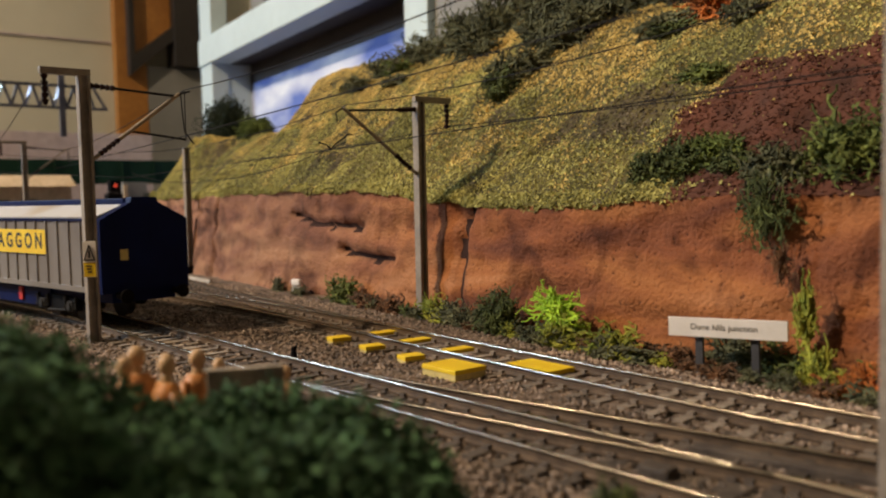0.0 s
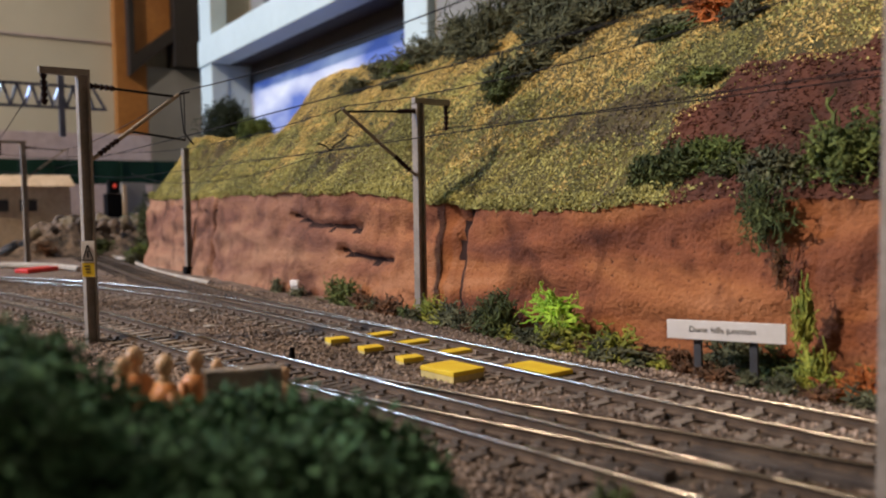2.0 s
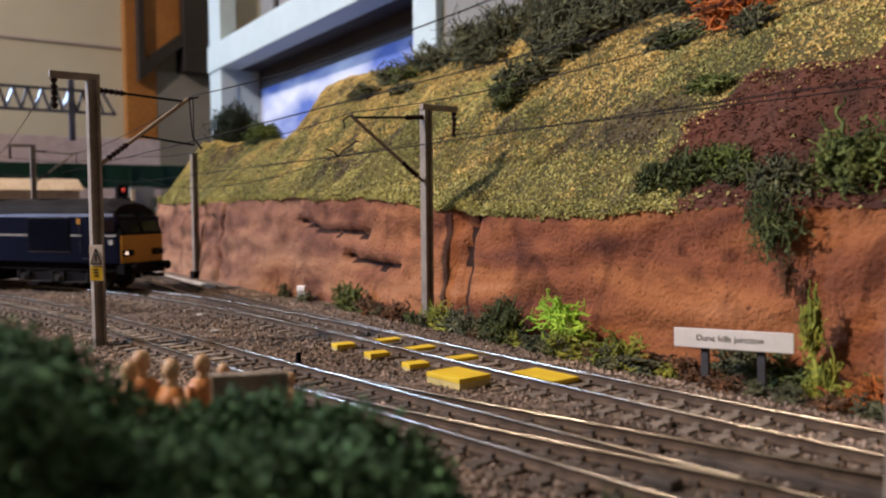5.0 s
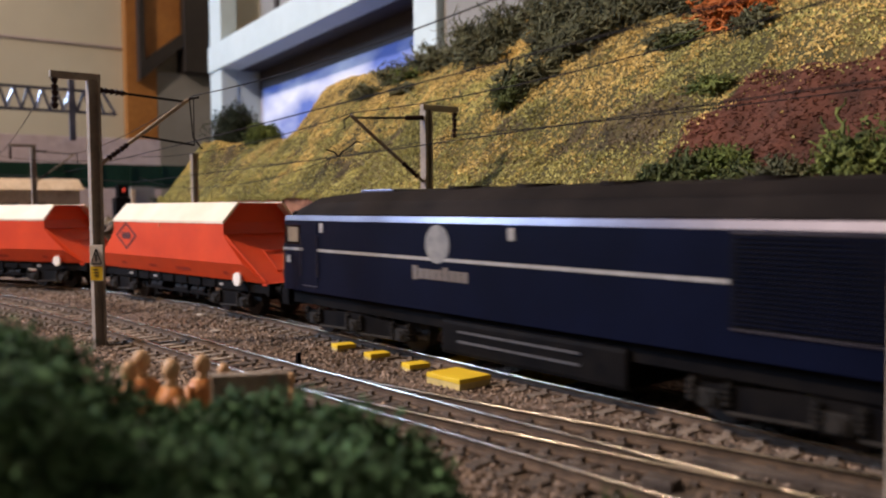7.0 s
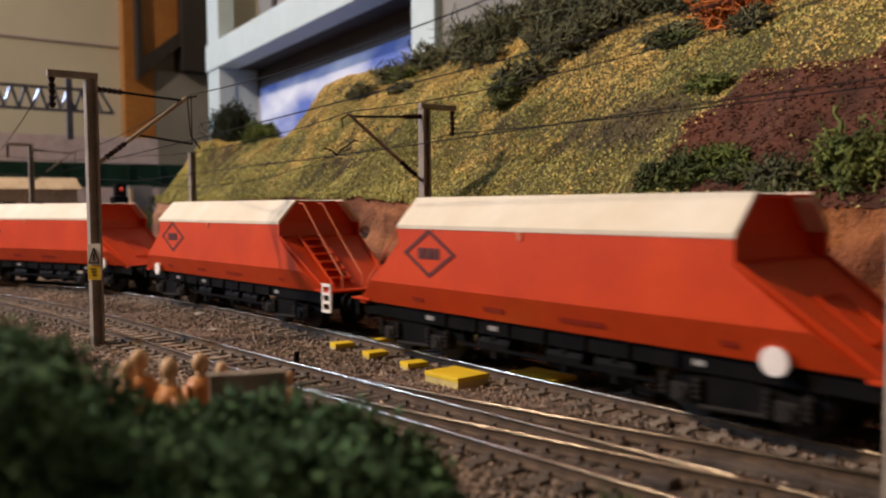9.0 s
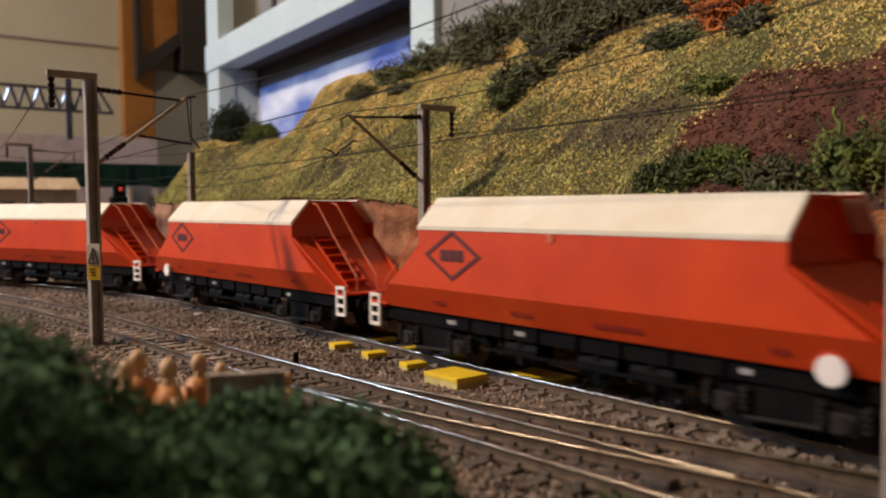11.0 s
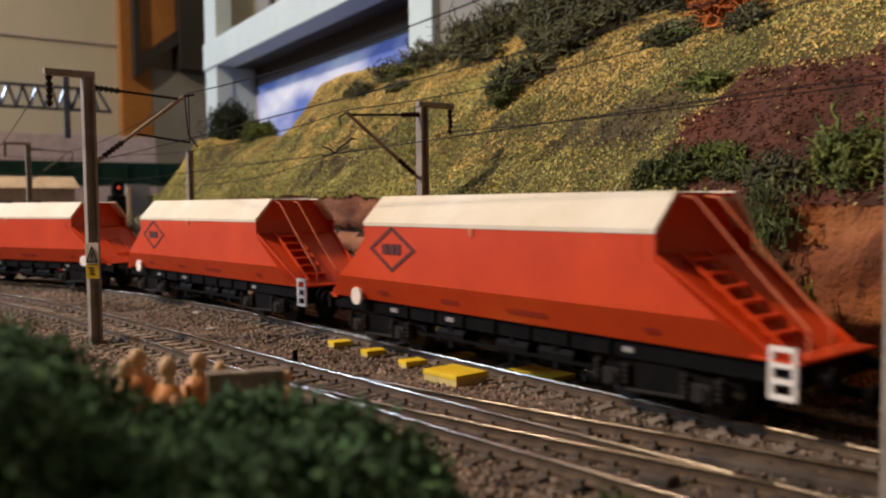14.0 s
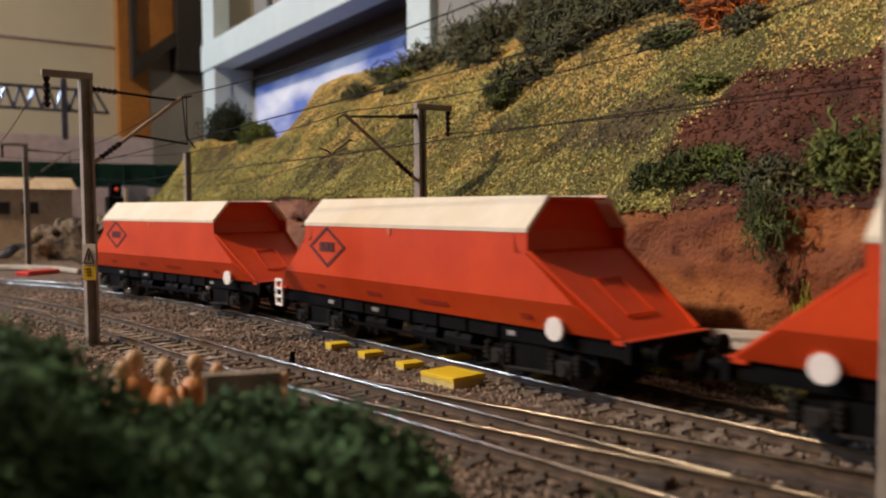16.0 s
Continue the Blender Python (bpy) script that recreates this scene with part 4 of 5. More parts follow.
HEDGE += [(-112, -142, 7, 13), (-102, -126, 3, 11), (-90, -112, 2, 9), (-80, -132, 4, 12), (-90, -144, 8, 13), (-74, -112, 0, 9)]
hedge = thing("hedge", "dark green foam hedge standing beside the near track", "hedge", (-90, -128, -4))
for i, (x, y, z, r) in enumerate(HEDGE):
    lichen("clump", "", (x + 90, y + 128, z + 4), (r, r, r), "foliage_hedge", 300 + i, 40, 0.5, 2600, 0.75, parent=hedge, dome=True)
lichen("bush", "small dark green foam tuft beside the near track", (-72, -76, 1.5), (5, 5, 7), "foliage_dark", 330, 30, 0.4, 500, 0.6, root=-4, dome=True)


# ---- overhead line ----
def add_insulator(bm, a, b, r=1.1, n=5):
    a, b = Vector(a), Vector(b)
    add_rod(bm, a, b, r * 0.45, n=8)
    for i in range(n):
        c = a.lerp(b, (i + 0.5) / n)
        d = (b - a) * (0.36 / n)
        add_rod(bm, c - d, c + d, r, r * 0.6, n=10)
    return bm


def mast(at, top, side, label, reach=33.0, wide=4.0, bar=19.0, plain=False):
    """H-section post with a top bracket away from the track and a hinged arm over it; side: +1 when the track lies towards +y."""
    m = thing("catenary_mast", label, "catenary mast", at, group="catenary masts")
    s, w = side, wide / 2
    h = top - at[2]
    bm = bmesh.new()
    add_box(bm, -w, w, -w, -w + 1.0, 0, h, bevel=0.12)
    add_box(bm, -w, w, w - 1.0, w, 0, h, bevel=0.12)
    add_box(bm, -0.6, 0.6, -w + 1.0, w - 1.0, 0, h - 0.1)
    part("post", bm, "mast", m)
    if plain:
        part("cap", box(-w - 0.2, w + 0.2, -w - 0.2, w + 0.2, h + 0.02, h + 1.0), "mast", m)
        part("foot", box(-3.4, 3.4, -3.4, 3.4, -0.4, 6.2, bevel=0.4), "black", m, "black base block")
        return m
    part("bracket", box(-1.2, 1.2, min(-s * bar, s * 2.4), max(-s * bar, s * 2.4), h + 0.02, h + 2.4, bevel=0.25), "mast", m)
    part("hanging_insulator", add_insulator(bmesh.new(), (0, -s * (bar - 1.5), h), (0, -s * (bar - 1.5), h - 10.5), 1.3), "insulator", m)
    part("top_insulator", add_insulator(bmesh.new(), (0, s * w, h - 3), (0, s * (w + 9), h - 3.6), 1.2), "insulator", m)
    part("top_tube", rod((0, s * (w + 9), h - 3.6), (0, s * reach, h - 5), 0.45), "wire", m)
    a, b = Vector((0, s * w, h - 29)), Vector((0, s * (reach + 1), h - 4))
    part("strut_insulator", add_insulator(bmesh.new(), a.lerp(b, 0.08), a.lerp(b, 0.3), 1.15), "insulator", m)
    bm = rod(a.lerp(b, 0.3), b, 0.75)
    add_rod(bm, a, a.lerp(b, 0.08), 0.7)
    part("strut", bm, "tube" if s > 0 else "mast", m)
    if s < 0:
        # a short hanger under the arm and a bent pull-off hook on the contact wire
        bm = rod((0, s * reach, h - 3.5), (0, s * (reach + 4), h - 6), 0.3)
        add_rod(bm, (0, s * (reach + 4), h - 6), (0, s * (reach + 3.5), h - 9.5), 0.3)
        hook = [(47, 67.5), (43.5, 66.7), (41.5, 65), (40.2, 66.7), (36, 69.3), (34, 71), (32, 70.8)]
        for (y0, z0), (y1, z1) in zip(hook, hook[1:]):
            add_rod(bm, (0, s * y0, z0 - at[2]), (0, s * y1, z1 - at[2]), 0.3, n=6)
        part("hanger", bm, "wire", m)
        return m
    part("register_tube", rod(tuple(a.lerp(b, 0.42)), (0, s * (reach + 3), h - 21), 0.4), "wire", m)
    bm = rod((0, s * (reach + 3), h - 3), (0, s * (reach + 3), h - 21), 0.22)
    add_rod(bm, (0, s * (reach + 1), h - 4), (0.5, s * (reach + 5), h - 3.0), 0.35)
    add_rod(bm, (0.8, s * (reach + 1.2), h - 4), (0.8, s * (reach + 2.2), h - 18), 0.25)
    add_rod(bm, (0.8, s * (reach + 2.2), h - 18), (0, s * (reach + 6), h - 22.5), 0.3)
    part("dropper", bm, "wire", m)
    return m


near_mast = mast((-308, -79, -4.2), 90.5, 1, "grey overhead line mast with bracket arm beside the near track", bar=14)
mast((-277, 43, -4.2), 85, -1, "grey overhead line mast with bracket arm at the rock foot", bar=16, reach=35, wide=3.8)
mast((-560, 52, -4.2), 82, -1, "plain grey overhead line mast on a black base block", plain=True)
mast((-779, -6, -4.2), 98, 1, "distant grey overhead line mast beside the curve")
mast((-51.2, -40.9, -4.2), 105, 1, "grey overhead line mast standing close to the camera")

plate = part("warning_plate", box(-0.25, 0.25, -2.9, 2.9, -7.2, 7.2, bevel=0.1), "white", near_mast, "white and yellow danger plate")
plate.matrix_basis = pose(2.45 * MM, -1.0 * MM, 31.0 * MM, 0, 0, -38) @ Matrix.Diagonal((1, 0.8, 0.88, 1))
part("lower_half", box(0.27, 0.4, -2.7, 2.7, -7.0, -1.4), "yellow", plate)
bm = bmesh.new()
tri = [(-2.3, -0.4), (2.3, -0.4), (0, 5.6)]
for (a, b), (c, d) in zip(tri, tri[1:] + tri[:1]):
    add_rod(bm, (0.45, a, b), (0.45, c, d), 0.25, n=6)
add_rod(bm, (0.45, 0, 0.6), (0.45, 0, 3.4), 0.35, n=6)
part("triangle", bm, "ink", plate)
bm = bmesh.new()
for k in range(3):
    add_box(bm, 0.42, 0.5, -1.6 + 0.3 * k, 0.9, -3.0 - 1.2 * k, -2.5 - 1.2 * k)
part("lettering", bm, "ink", plate)


def wire(name, label, points, r=0.22, sag=0.0):
    path = [Vector(points[0])]
    for a, b in zip(points, points[1:]):
        for i in range(1, 11):
            path.append(Vector(a).lerp(Vector(b), i / 10) - Vector((0, 0, sag * 4 * (i / 10) * (1 - i / 10))))
    rings = [[p + Vector((0, r * math.cos(k * 1.2566), r * math.sin(k * 1.2566))) for k in range(5)] for p in path]
    return tagged(part(name, add_quadstrip(bmesh.new(), rings), "wire"), label, "overhead wire", "overhead wires")


wire("catenary_wire", "dark catenary wire over the main line", [(-790, -45, 93), (-566, 16, 80), (-277, 8, 82), (-40, 4, 92), (300, 12, 92)], 0.21, 5)
wire("contact_wire", "dark contact wire over the main line", [(-790, -50, 76), (-566, 14, 63), (-277, 6, 65.5), (-40, 2, 70), (300, 10, 70)], 0.21)
wire("catenary_wire", "dark catenary wire over the near track", [(-779, 20, 93), (-308, -43, 88), (-49, -36, 100), (300, -14, 100)], 0.21, 5)
wire("contact_wire", "dark contact wire over the near track", [(-779, 18, 77), (-308, -43, 71), (-49, -38, 80), (300, -14, 80)], 0.21)
wire("feeder_wire", "dark feeder wire carried on the mast brackets", [(-779, -36, 88), (-308, -96.5, 83)], 0.19, 3)
wire("feeder_wire", "dark feeder wire along the rock foot", [(-566, 70, 74), (-277, 60.5, 76), (60, 52, 80)], 0.19, 3)
wire("registration_wire", "slack dark wire between the masts", [(-566, 17, 66), (-430, 14, 57), (-277, 8, 68)], 0.19, 3)


def gantry():
    g = thing("signal_gantry", "slate grey lattice girder gantry across the far tracks", "gantry", (-950, 0, 0))
    part("chord", box(-1.2, 1.2, -120, 113, 147, 150, bevel=0.2), "gantry_paint", g)
    part("chord", box(-1.2, 1.2, -120, 100, 170, 173, bevel=0.2), "gantry_paint", g)
    part("end_brace", rod((0, 99, 171), (0, 112, 148.5), 1.6, n=6), "gantry_paint", g)
    for i in range(16):
        y = -118 + i * 13.6
        part("brace", rod((0, y, 149), (0, y + 6.8, 171), 1.5, n=6), "steel_bright" if i % 2 else "gantry_paint", g)
        part("brace", rod((0, y + 6.8, 171), (0, y + 13.6, 149), 1.5, n=6), "gantry_paint", g)
    part("hanger", box(-2, 2, 64, 70, 118, 183, bevel=0.3), "gantry_paint", g)
    part("leg", box(-3, 3, -126, -120.2, -5, 174, bevel=0.3), "mast", g)


gantry()


# ---- station sign ----
def written(name, words, size, mat, parent, label, spacing=1.0, bold=0.0):
    """Words in the built-in font as a mesh, centred, its size in millimetres."""
    cu = bpy.data.curves.new(name, "FONT")
    cu.body, cu.size, cu.align_x, cu.align_y, cu.extrude, cu.space_character = words, size * MM, "CENTER", "CENTER", 0.00002, spacing
    cu.offset = bold * MM
    tmp = bpy.data.objects.new(name, cu)
    scene.collection.objects.link(tmp)
    mesh = bpy.data.meshes.new_from_object(tmp.evaluated_get(bpy.context.evaluated_depsgraph_get()))
    bpy.data.objects.remove(tmp)
    return link(name, mesh, mat, parent, label)


def sign():
    s = thing("station_sign", "white station name board on two grey posts", "sign", (-126.3, 32, -4.0), 18)
    s.matrix_basis = s.matrix_basis @ pose(0, 0, 0, 0, -1.4, 0)
    part("board", box(-15.4, 15.4, -0.5, 0.5, 11.6, 16.7, bevel=0.12), "white", s)
    for x in (-7.5, 7.1):
        part("post", box(x - 1.0, x + 1.0, 0.6, 2.2, 0, 14.0, bevel=0.15), "sign_post", s)
    ob = written("lettering", "Dune hills junction", 2.3, "ink", s, "black printed lettering")
    ob.matrix_basis = pose(-0.6 * MM, -0.56 * MM, 14.3 * MM, 90, 0, 0)


sign()


# ---- little unpainted figures behind the hedge ----
def figure(x, y, turn, height, vest, label):
    bm = bmesh.new()
    k = height / 23.0
    bmesh.ops.create_uvsphere(bm, u_segments=14, v_segments=10, radius=1.3 * k, matrix=Matrix.Translation((0, 0, 21.2 * k)) @ Matrix.Diagonal((0.9, 1, 1.15, 1)))
    add_rod(bm, (0, 0, 18.6 * k), (0, 0, 20.3 * k), 0.75 * k)
    add_quadstrip(bm, [[(a * 1.3 * k * c, b * c * k * 2.2, z * k) for a, b in ((-1, -0.8), (1, -0.8), (1, 0.8), (-1, 0.8))] for z, c in ((10, 0.85), (13, 0.8), (17.4, 1.1), (19, 0.7))])
    for q in (-1, 1):
        add_rod(bm, (0, q * 0.9 * k, 0), (0, q * 0.8 * k, 10.3 * k), 0.75 * k, 0.95 * k)
        add_rod(bm, (0, q * 2.3 * k, 18 * k), (0.8 * k, q * 2.8 * k, 11.5 * k), 0.6 * k, 0.5 * k)
        add_box(bm, -0.8 * k, 1.6 * k, q * 0.9 * k - 0.6 * k, q * 0.9 * k + 0.6 * k, -0.02, 0.9 * k)
    bmesh.ops.recalc_face_normals(bm, faces=bm.faces)
    ob = part("figurine", bm, ["skin", "vest"], None, "", smooth=True)
    for f in ob.data.polygons:
        z = f.center.z / MM / k
        f.material_index = 1 if (vest and 9 < z < 18.8) else 0
    ob.matrix_basis = pose(x * MM, y * MM, -5.2 * MM, 0, 0, turn)
    tagged(ob, label, "figurine", "figurines")


for x, y, turn, h, vest, label in ((-135.6, -119.7, 30, 27.2, True, "tiny unpainted plastic figure standing behind the hedge"), (-138.6, -116.9, 200, 28.2, True, "tiny plastic figure with an orange vest behind the hedge"),
                                   (-129.2, -115.2, 90, 28, True, "tiny plastic figure with an orange vest behind the hedge"), (-139.4, -106.3, 10, 26.2, True, "tiny plastic figure with an orange vest behind the plank"),
                                   (-146.1, -99.7, 60, 22.8, False, "tiny bare plastic figure behind the hedge"), (-145.8, -86.2, 10, 19.4, False, "tiny bare plastic figure beside the near track")):
    figure(x, y, turn, h, vest, label)
w = thing("low_plank", "weathered grey-brown plank standing behind the hedge", "plank", (-122.5, -105, -4.8), 68)
part("plank", box(-6, 6, -1.2, 1.2, 0, 24.7, bevel=0.4), "sleeper_grey", w)


# ---- far end of the layout ----
def rubble_mound():
    """A heap of broken plaster and earth beside the far curve."""
    xs, ys = np.arange(-965, -815, 3.0), np.arange(-6, 150, 3.0)
    V = []
    for x in xs:
        for y in ys:
            edge = max(0, min(1, (x + 965) / 20, (-815 - x) / 45, (y + 6) / 30, (150 - y) / 25))
            V.append((x, y, -5 + edge * (24 + 14 * fnoise(x, y, 1, 0.03) + 9 * fnoise(x, y, 6, 0.11) + 4 * fnoise(x, y, 9, 0.3))))
    i = np.arange(len(xs) * len(ys)).reshape(len(xs), len(ys))
    F = np.stack([i[:-1, :-1], i[1:, :-1], i[1:, 1:], i[:-1, 1:]], -1).reshape(-1, 4)
    tagged(raw("rubble_mound", V, F, "rubble"), "heap of dark broken plaster rubble beside the far curve", "rubble", kind="structure")


def far_end():
    b = thing("girder_bridge", "dark green plate girder bridge at the far end of the layout", "bridge", (-1100, 0, 0))
    part("girder", box(-6, 6, -160, 256, 74, 101, bevel=0.6), "green_girder", b)
    part("flange", box(-9, 9, -160, 256, 71, 74, bevel=0.4), "green_girder", b)
    for y in range(-150, 256, 40):
        part("stiffener", box(6.1, 8, y - 1, y + 1, 74, 101), "green_girder", b)
    part("deck", box(-60, -6.2, -160, 256, 94, 101), "board", b)
    for y in (-150, 246):
        part("pier", box(-30, 4, y - 8, y + 8, -6, 70.8, bevel=1), "house_roof", b)
    r = tagged(part("back_board", box(-1300, -1290, -400, 275, -6, 150, bevel=1), "pink_board"), "pinkish grey board behind the bridge", "board")
    h = thing("model_house", "cream rendered model cottage with a grey roof", "house", (-905, -60, -5), 20)
    part("wall", prism([(-34, 0), (34, 0), (34, 58), (0, 84), (-34, 58)], 0, -22, 22), "house_wall", h)
    part("roof", prism([(-38, 55.5), (0, 86), (38, 55.5), (38, 59), (0, 90), (-38, 59)], 0, -25, 25), "house_roof", h)
    for y in (-16, 14):
        part("window", box(22.2, 23, y - 7, y + 7, 40, 54), "glass", h)
    h2 = thing("model_house", "long cream model building with a dark roof", "house", (-1010, 42, -5), 0)
    part("wall", box(-20, 20, -46, 40, 0, 72), "house_wall", h2)
    part("roof", prism([(-26, 71), (26, 71), (0, 84)], 1, -50, 44), "house_wall", h2)
    for y in (-40, -12):
        part("window", box(20.2, 21, y, y + 17, 44, 57), "dark_wood", h2)
    card = thing("card_wall", "grey-green card wall under the bridge", "wall panel", (-980, 148, -5))
    part("panel", box(-2, 2, -14, 14, 0, 75, bevel=0.5), "grey_panel", card)
    part("post", box(2.2, 5, -13, -9, 0, 72), "house_wall", card)
    rubble_mound()
    bl = thing("signal_box", "dark model signal box with a red lamp", "signal", (-930, 108, -5))
    part("body", box(-7, 7, -6, 10, 0, 62, bevel=1), "black", bl)
    part("lamp_head", box(-5, 5, -3, 9, 62.2, 76, bevel=1), "black", bl)
    bmg = bmesh.new()
    bmesh.ops.create_uvsphere(bmg, u_segments=12, v_segments=8, radius=2.2, matrix=Matrix.Translation((6, 3, 70)))
    part("red_lamp", bmg, material("red_signal_glow", (0.9, 0.08, 0.04), None, 60, 0.4, emit=0.15), bl, "red glowing lamp")
    rk = random.Random(5)
    for i in range(48):
        bm = bmesh.new()
        sz = rk.uniform(4, 12)
        bmesh.ops.create_icosphere(bm, subdivisions=2, radius=sz)
        for v in bm.verts:
            v.co *= 0.8 + 0.5 * fnoise(v.co.x + i * 40, v.co.y, v.co.z, 0.09)
        ob = part("boulder", bm, "rubble" if i % 2 else "crumb_dark", None)
        x, y = rk.uniform(-940, -845), rk.uniform(20, 125)
        ob.matrix_basis = pose(x * MM, y * MM, (rk.uniform(12, 26) + sz * 0.2) * MM, rk.uniform(0, 90), rk.uniform(0, 90), rk.uniform(0, 360))
        tagged(ob, "grey-brown plaster boulder at the far end of the layout", "boulder", "boulders")
    for i, (x, y, z, s, mt) in enumerate(((-700, 62, 4, 13, "foliage_mid"), (-720, 80, 14, 18, "foliage_olive"), (-690, 55, 0, 8, "foliage_olive"), (-850, -62, 6, 14, "foliage_dark"), (-840, -30, 4, 12, "foliage_mid"),
                                          (-860, -80, 28, 14, "foliage_mid"), (-760, 95, 34, 22, "foliage_dark"), (-800, 60, 6, 14, "foliage_dark"), (-830, 20, 4, 12, "foliage_brown"), (-880, 140, 50, 13, "foliage_tree"))):
        lichen("bush", "green foam bush at the far end of the layout", (x, y, z), (s, s, s * 0.8), mt, 500 + i, 40, 0.7, 350, 1.4, root=-4)
    for i, (x, y) in enumerate(((-800, -42), (-792, -48), (-770, -34))):
        figure(x, y, 40 * i, 24, True, "tiny plastic figure with an orange vest beside the far track")
    k = smooth_line([(-900, -120), (-760, -52), (-690, -10), (-640, 0)], 10)
    bm = bmesh.new()
    for (x0, y0), (x1, y1) in zip(k, k[1:]):
        add_rod(bm, (x0, y0, -1), (x1, y1, -1), 2.2, n=6)
    tagged(part("kerb_strip", bm, "kerb"), "pale concrete edging beside the curve", "kerb")
    k = smooth_line([(-800, 70), (-700, 58), (-620, 44), (-560, 37), (-480, 34)], 10)
    bm = bmesh.new()
    for (x0, y0), (x1, y1) in zip(k, k[1:]):
        add_rod(bm, (x0, y0, -2.6), (x1, y1, -2.6), 1.6, n=6)
    tagged(part("kerb_strip", bm, "kerb"), "pale edging between the siding and the rock", "kerb")
    red = thing("red_sheet", "crumpled red sheet lying beside the curve", "sheet", (-668, -22, -3.6), 30)
    part("sheet", box(-7, 7, -14, 14, 0, 3.5, bevel=1.2), "red_detail", red)


far_end()


# ---- rolling stock ----
def add_wheel(bm, x, y, r=6.0):
    s = 1 if y > 0 else -1
    add_rod(bm, (x, y - s * 1.3, r), (x, y + s * 1.3, r), r, n=20)
    add_rod(bm, (x, y - s * 2.0, r), (x, y - s * 1.3, r), r + 0.6, n=20)
    add_rod(bm, (x, y + s * 1.3, r), (x, y + s * 1.7, r), r * 0.35, n=10)
    return bm


def bogie(parent, x, base=12.0, w=14.5, r=6.0, axles=2, label=""):
    half = base * (axles - 1)
    bm = bmesh.new()
    for s in (-1, 1):
        y0, y1 = sorted((s * (w - 1.2), s * w))
        add_poly(bm, [(x - half - 6, 8.5), (x - half - 6, 4.5), (x - half + 5, 3.6), (x - 4, 3.4), (x + 4, 3.4), (x + half - 5, 3.6), (x + half + 6, 4.5), (x + half + 6, 8.5), (x + 5, 10), (x - 5, 10)], 1, y0, y1)
    add_box(bm, x - 4, x + 4, -w + 1, w - 1, 5, 10)
    b = part("bogie", bm, "black", parent, label)
    for a in range(axles):
        ax = x - half + 2 * base * a
        for s in (-1, 1):
            bm = box(ax - 2.4, ax + 2.4, *sorted((s * w, s * (w + 1.2))), 4, 8, bevel=0.3)
            add_rod(bm, (ax, s * (w + 1.2), 6), (ax, s * (w + 1.8), 6), 1.5, n=12)
            part("axlebox", bm, "dusty", b)
            for q in (-4.2, 4.2):
                bm = rod((ax + q, s * (w + 0.4), 4.6), (ax + q, s * (w + 0.4), 10), 0.5, n=8)
                for z in (5.2, 6.4, 7.6, 8.8):
                    add_rod(bm, (ax + q, s * (w + 0.4), z), (ax + q, s * (w + 0.4), z + 0.6), 1.15, n=8)
                part("spring", bm, "dusty", b)
            if a < axles - 1:
                part("brake_rod", rod((ax + 4, s * (w + 0.5), 3.6), (ax + 2 * base - 4, s * (w + 0.5), 4.4), 0.45, n=6), "dusty", b)
        for y in (-8.25, 8.25):
            part("wheel", add_wheel(bmesh.new(), ax, y, r), "wheel", b)
    return b


def buffers(parent, x, s, z=13.0):
    for y in (-11.5, 11.5):
        bm = rod((x, y, z), (x + s * 3.4, y, z), 1.3, n=10)
        add_rod(bm, (x + s * 3.4, y, z), (x + s * 5.4, y, z), 0.8, n=10)
        add_rod(bm, (x + s * 5.4, y, z), (x + s * 6.2, y, z), 2.6, n=14)
        part("buffer", bm, "black", parent)


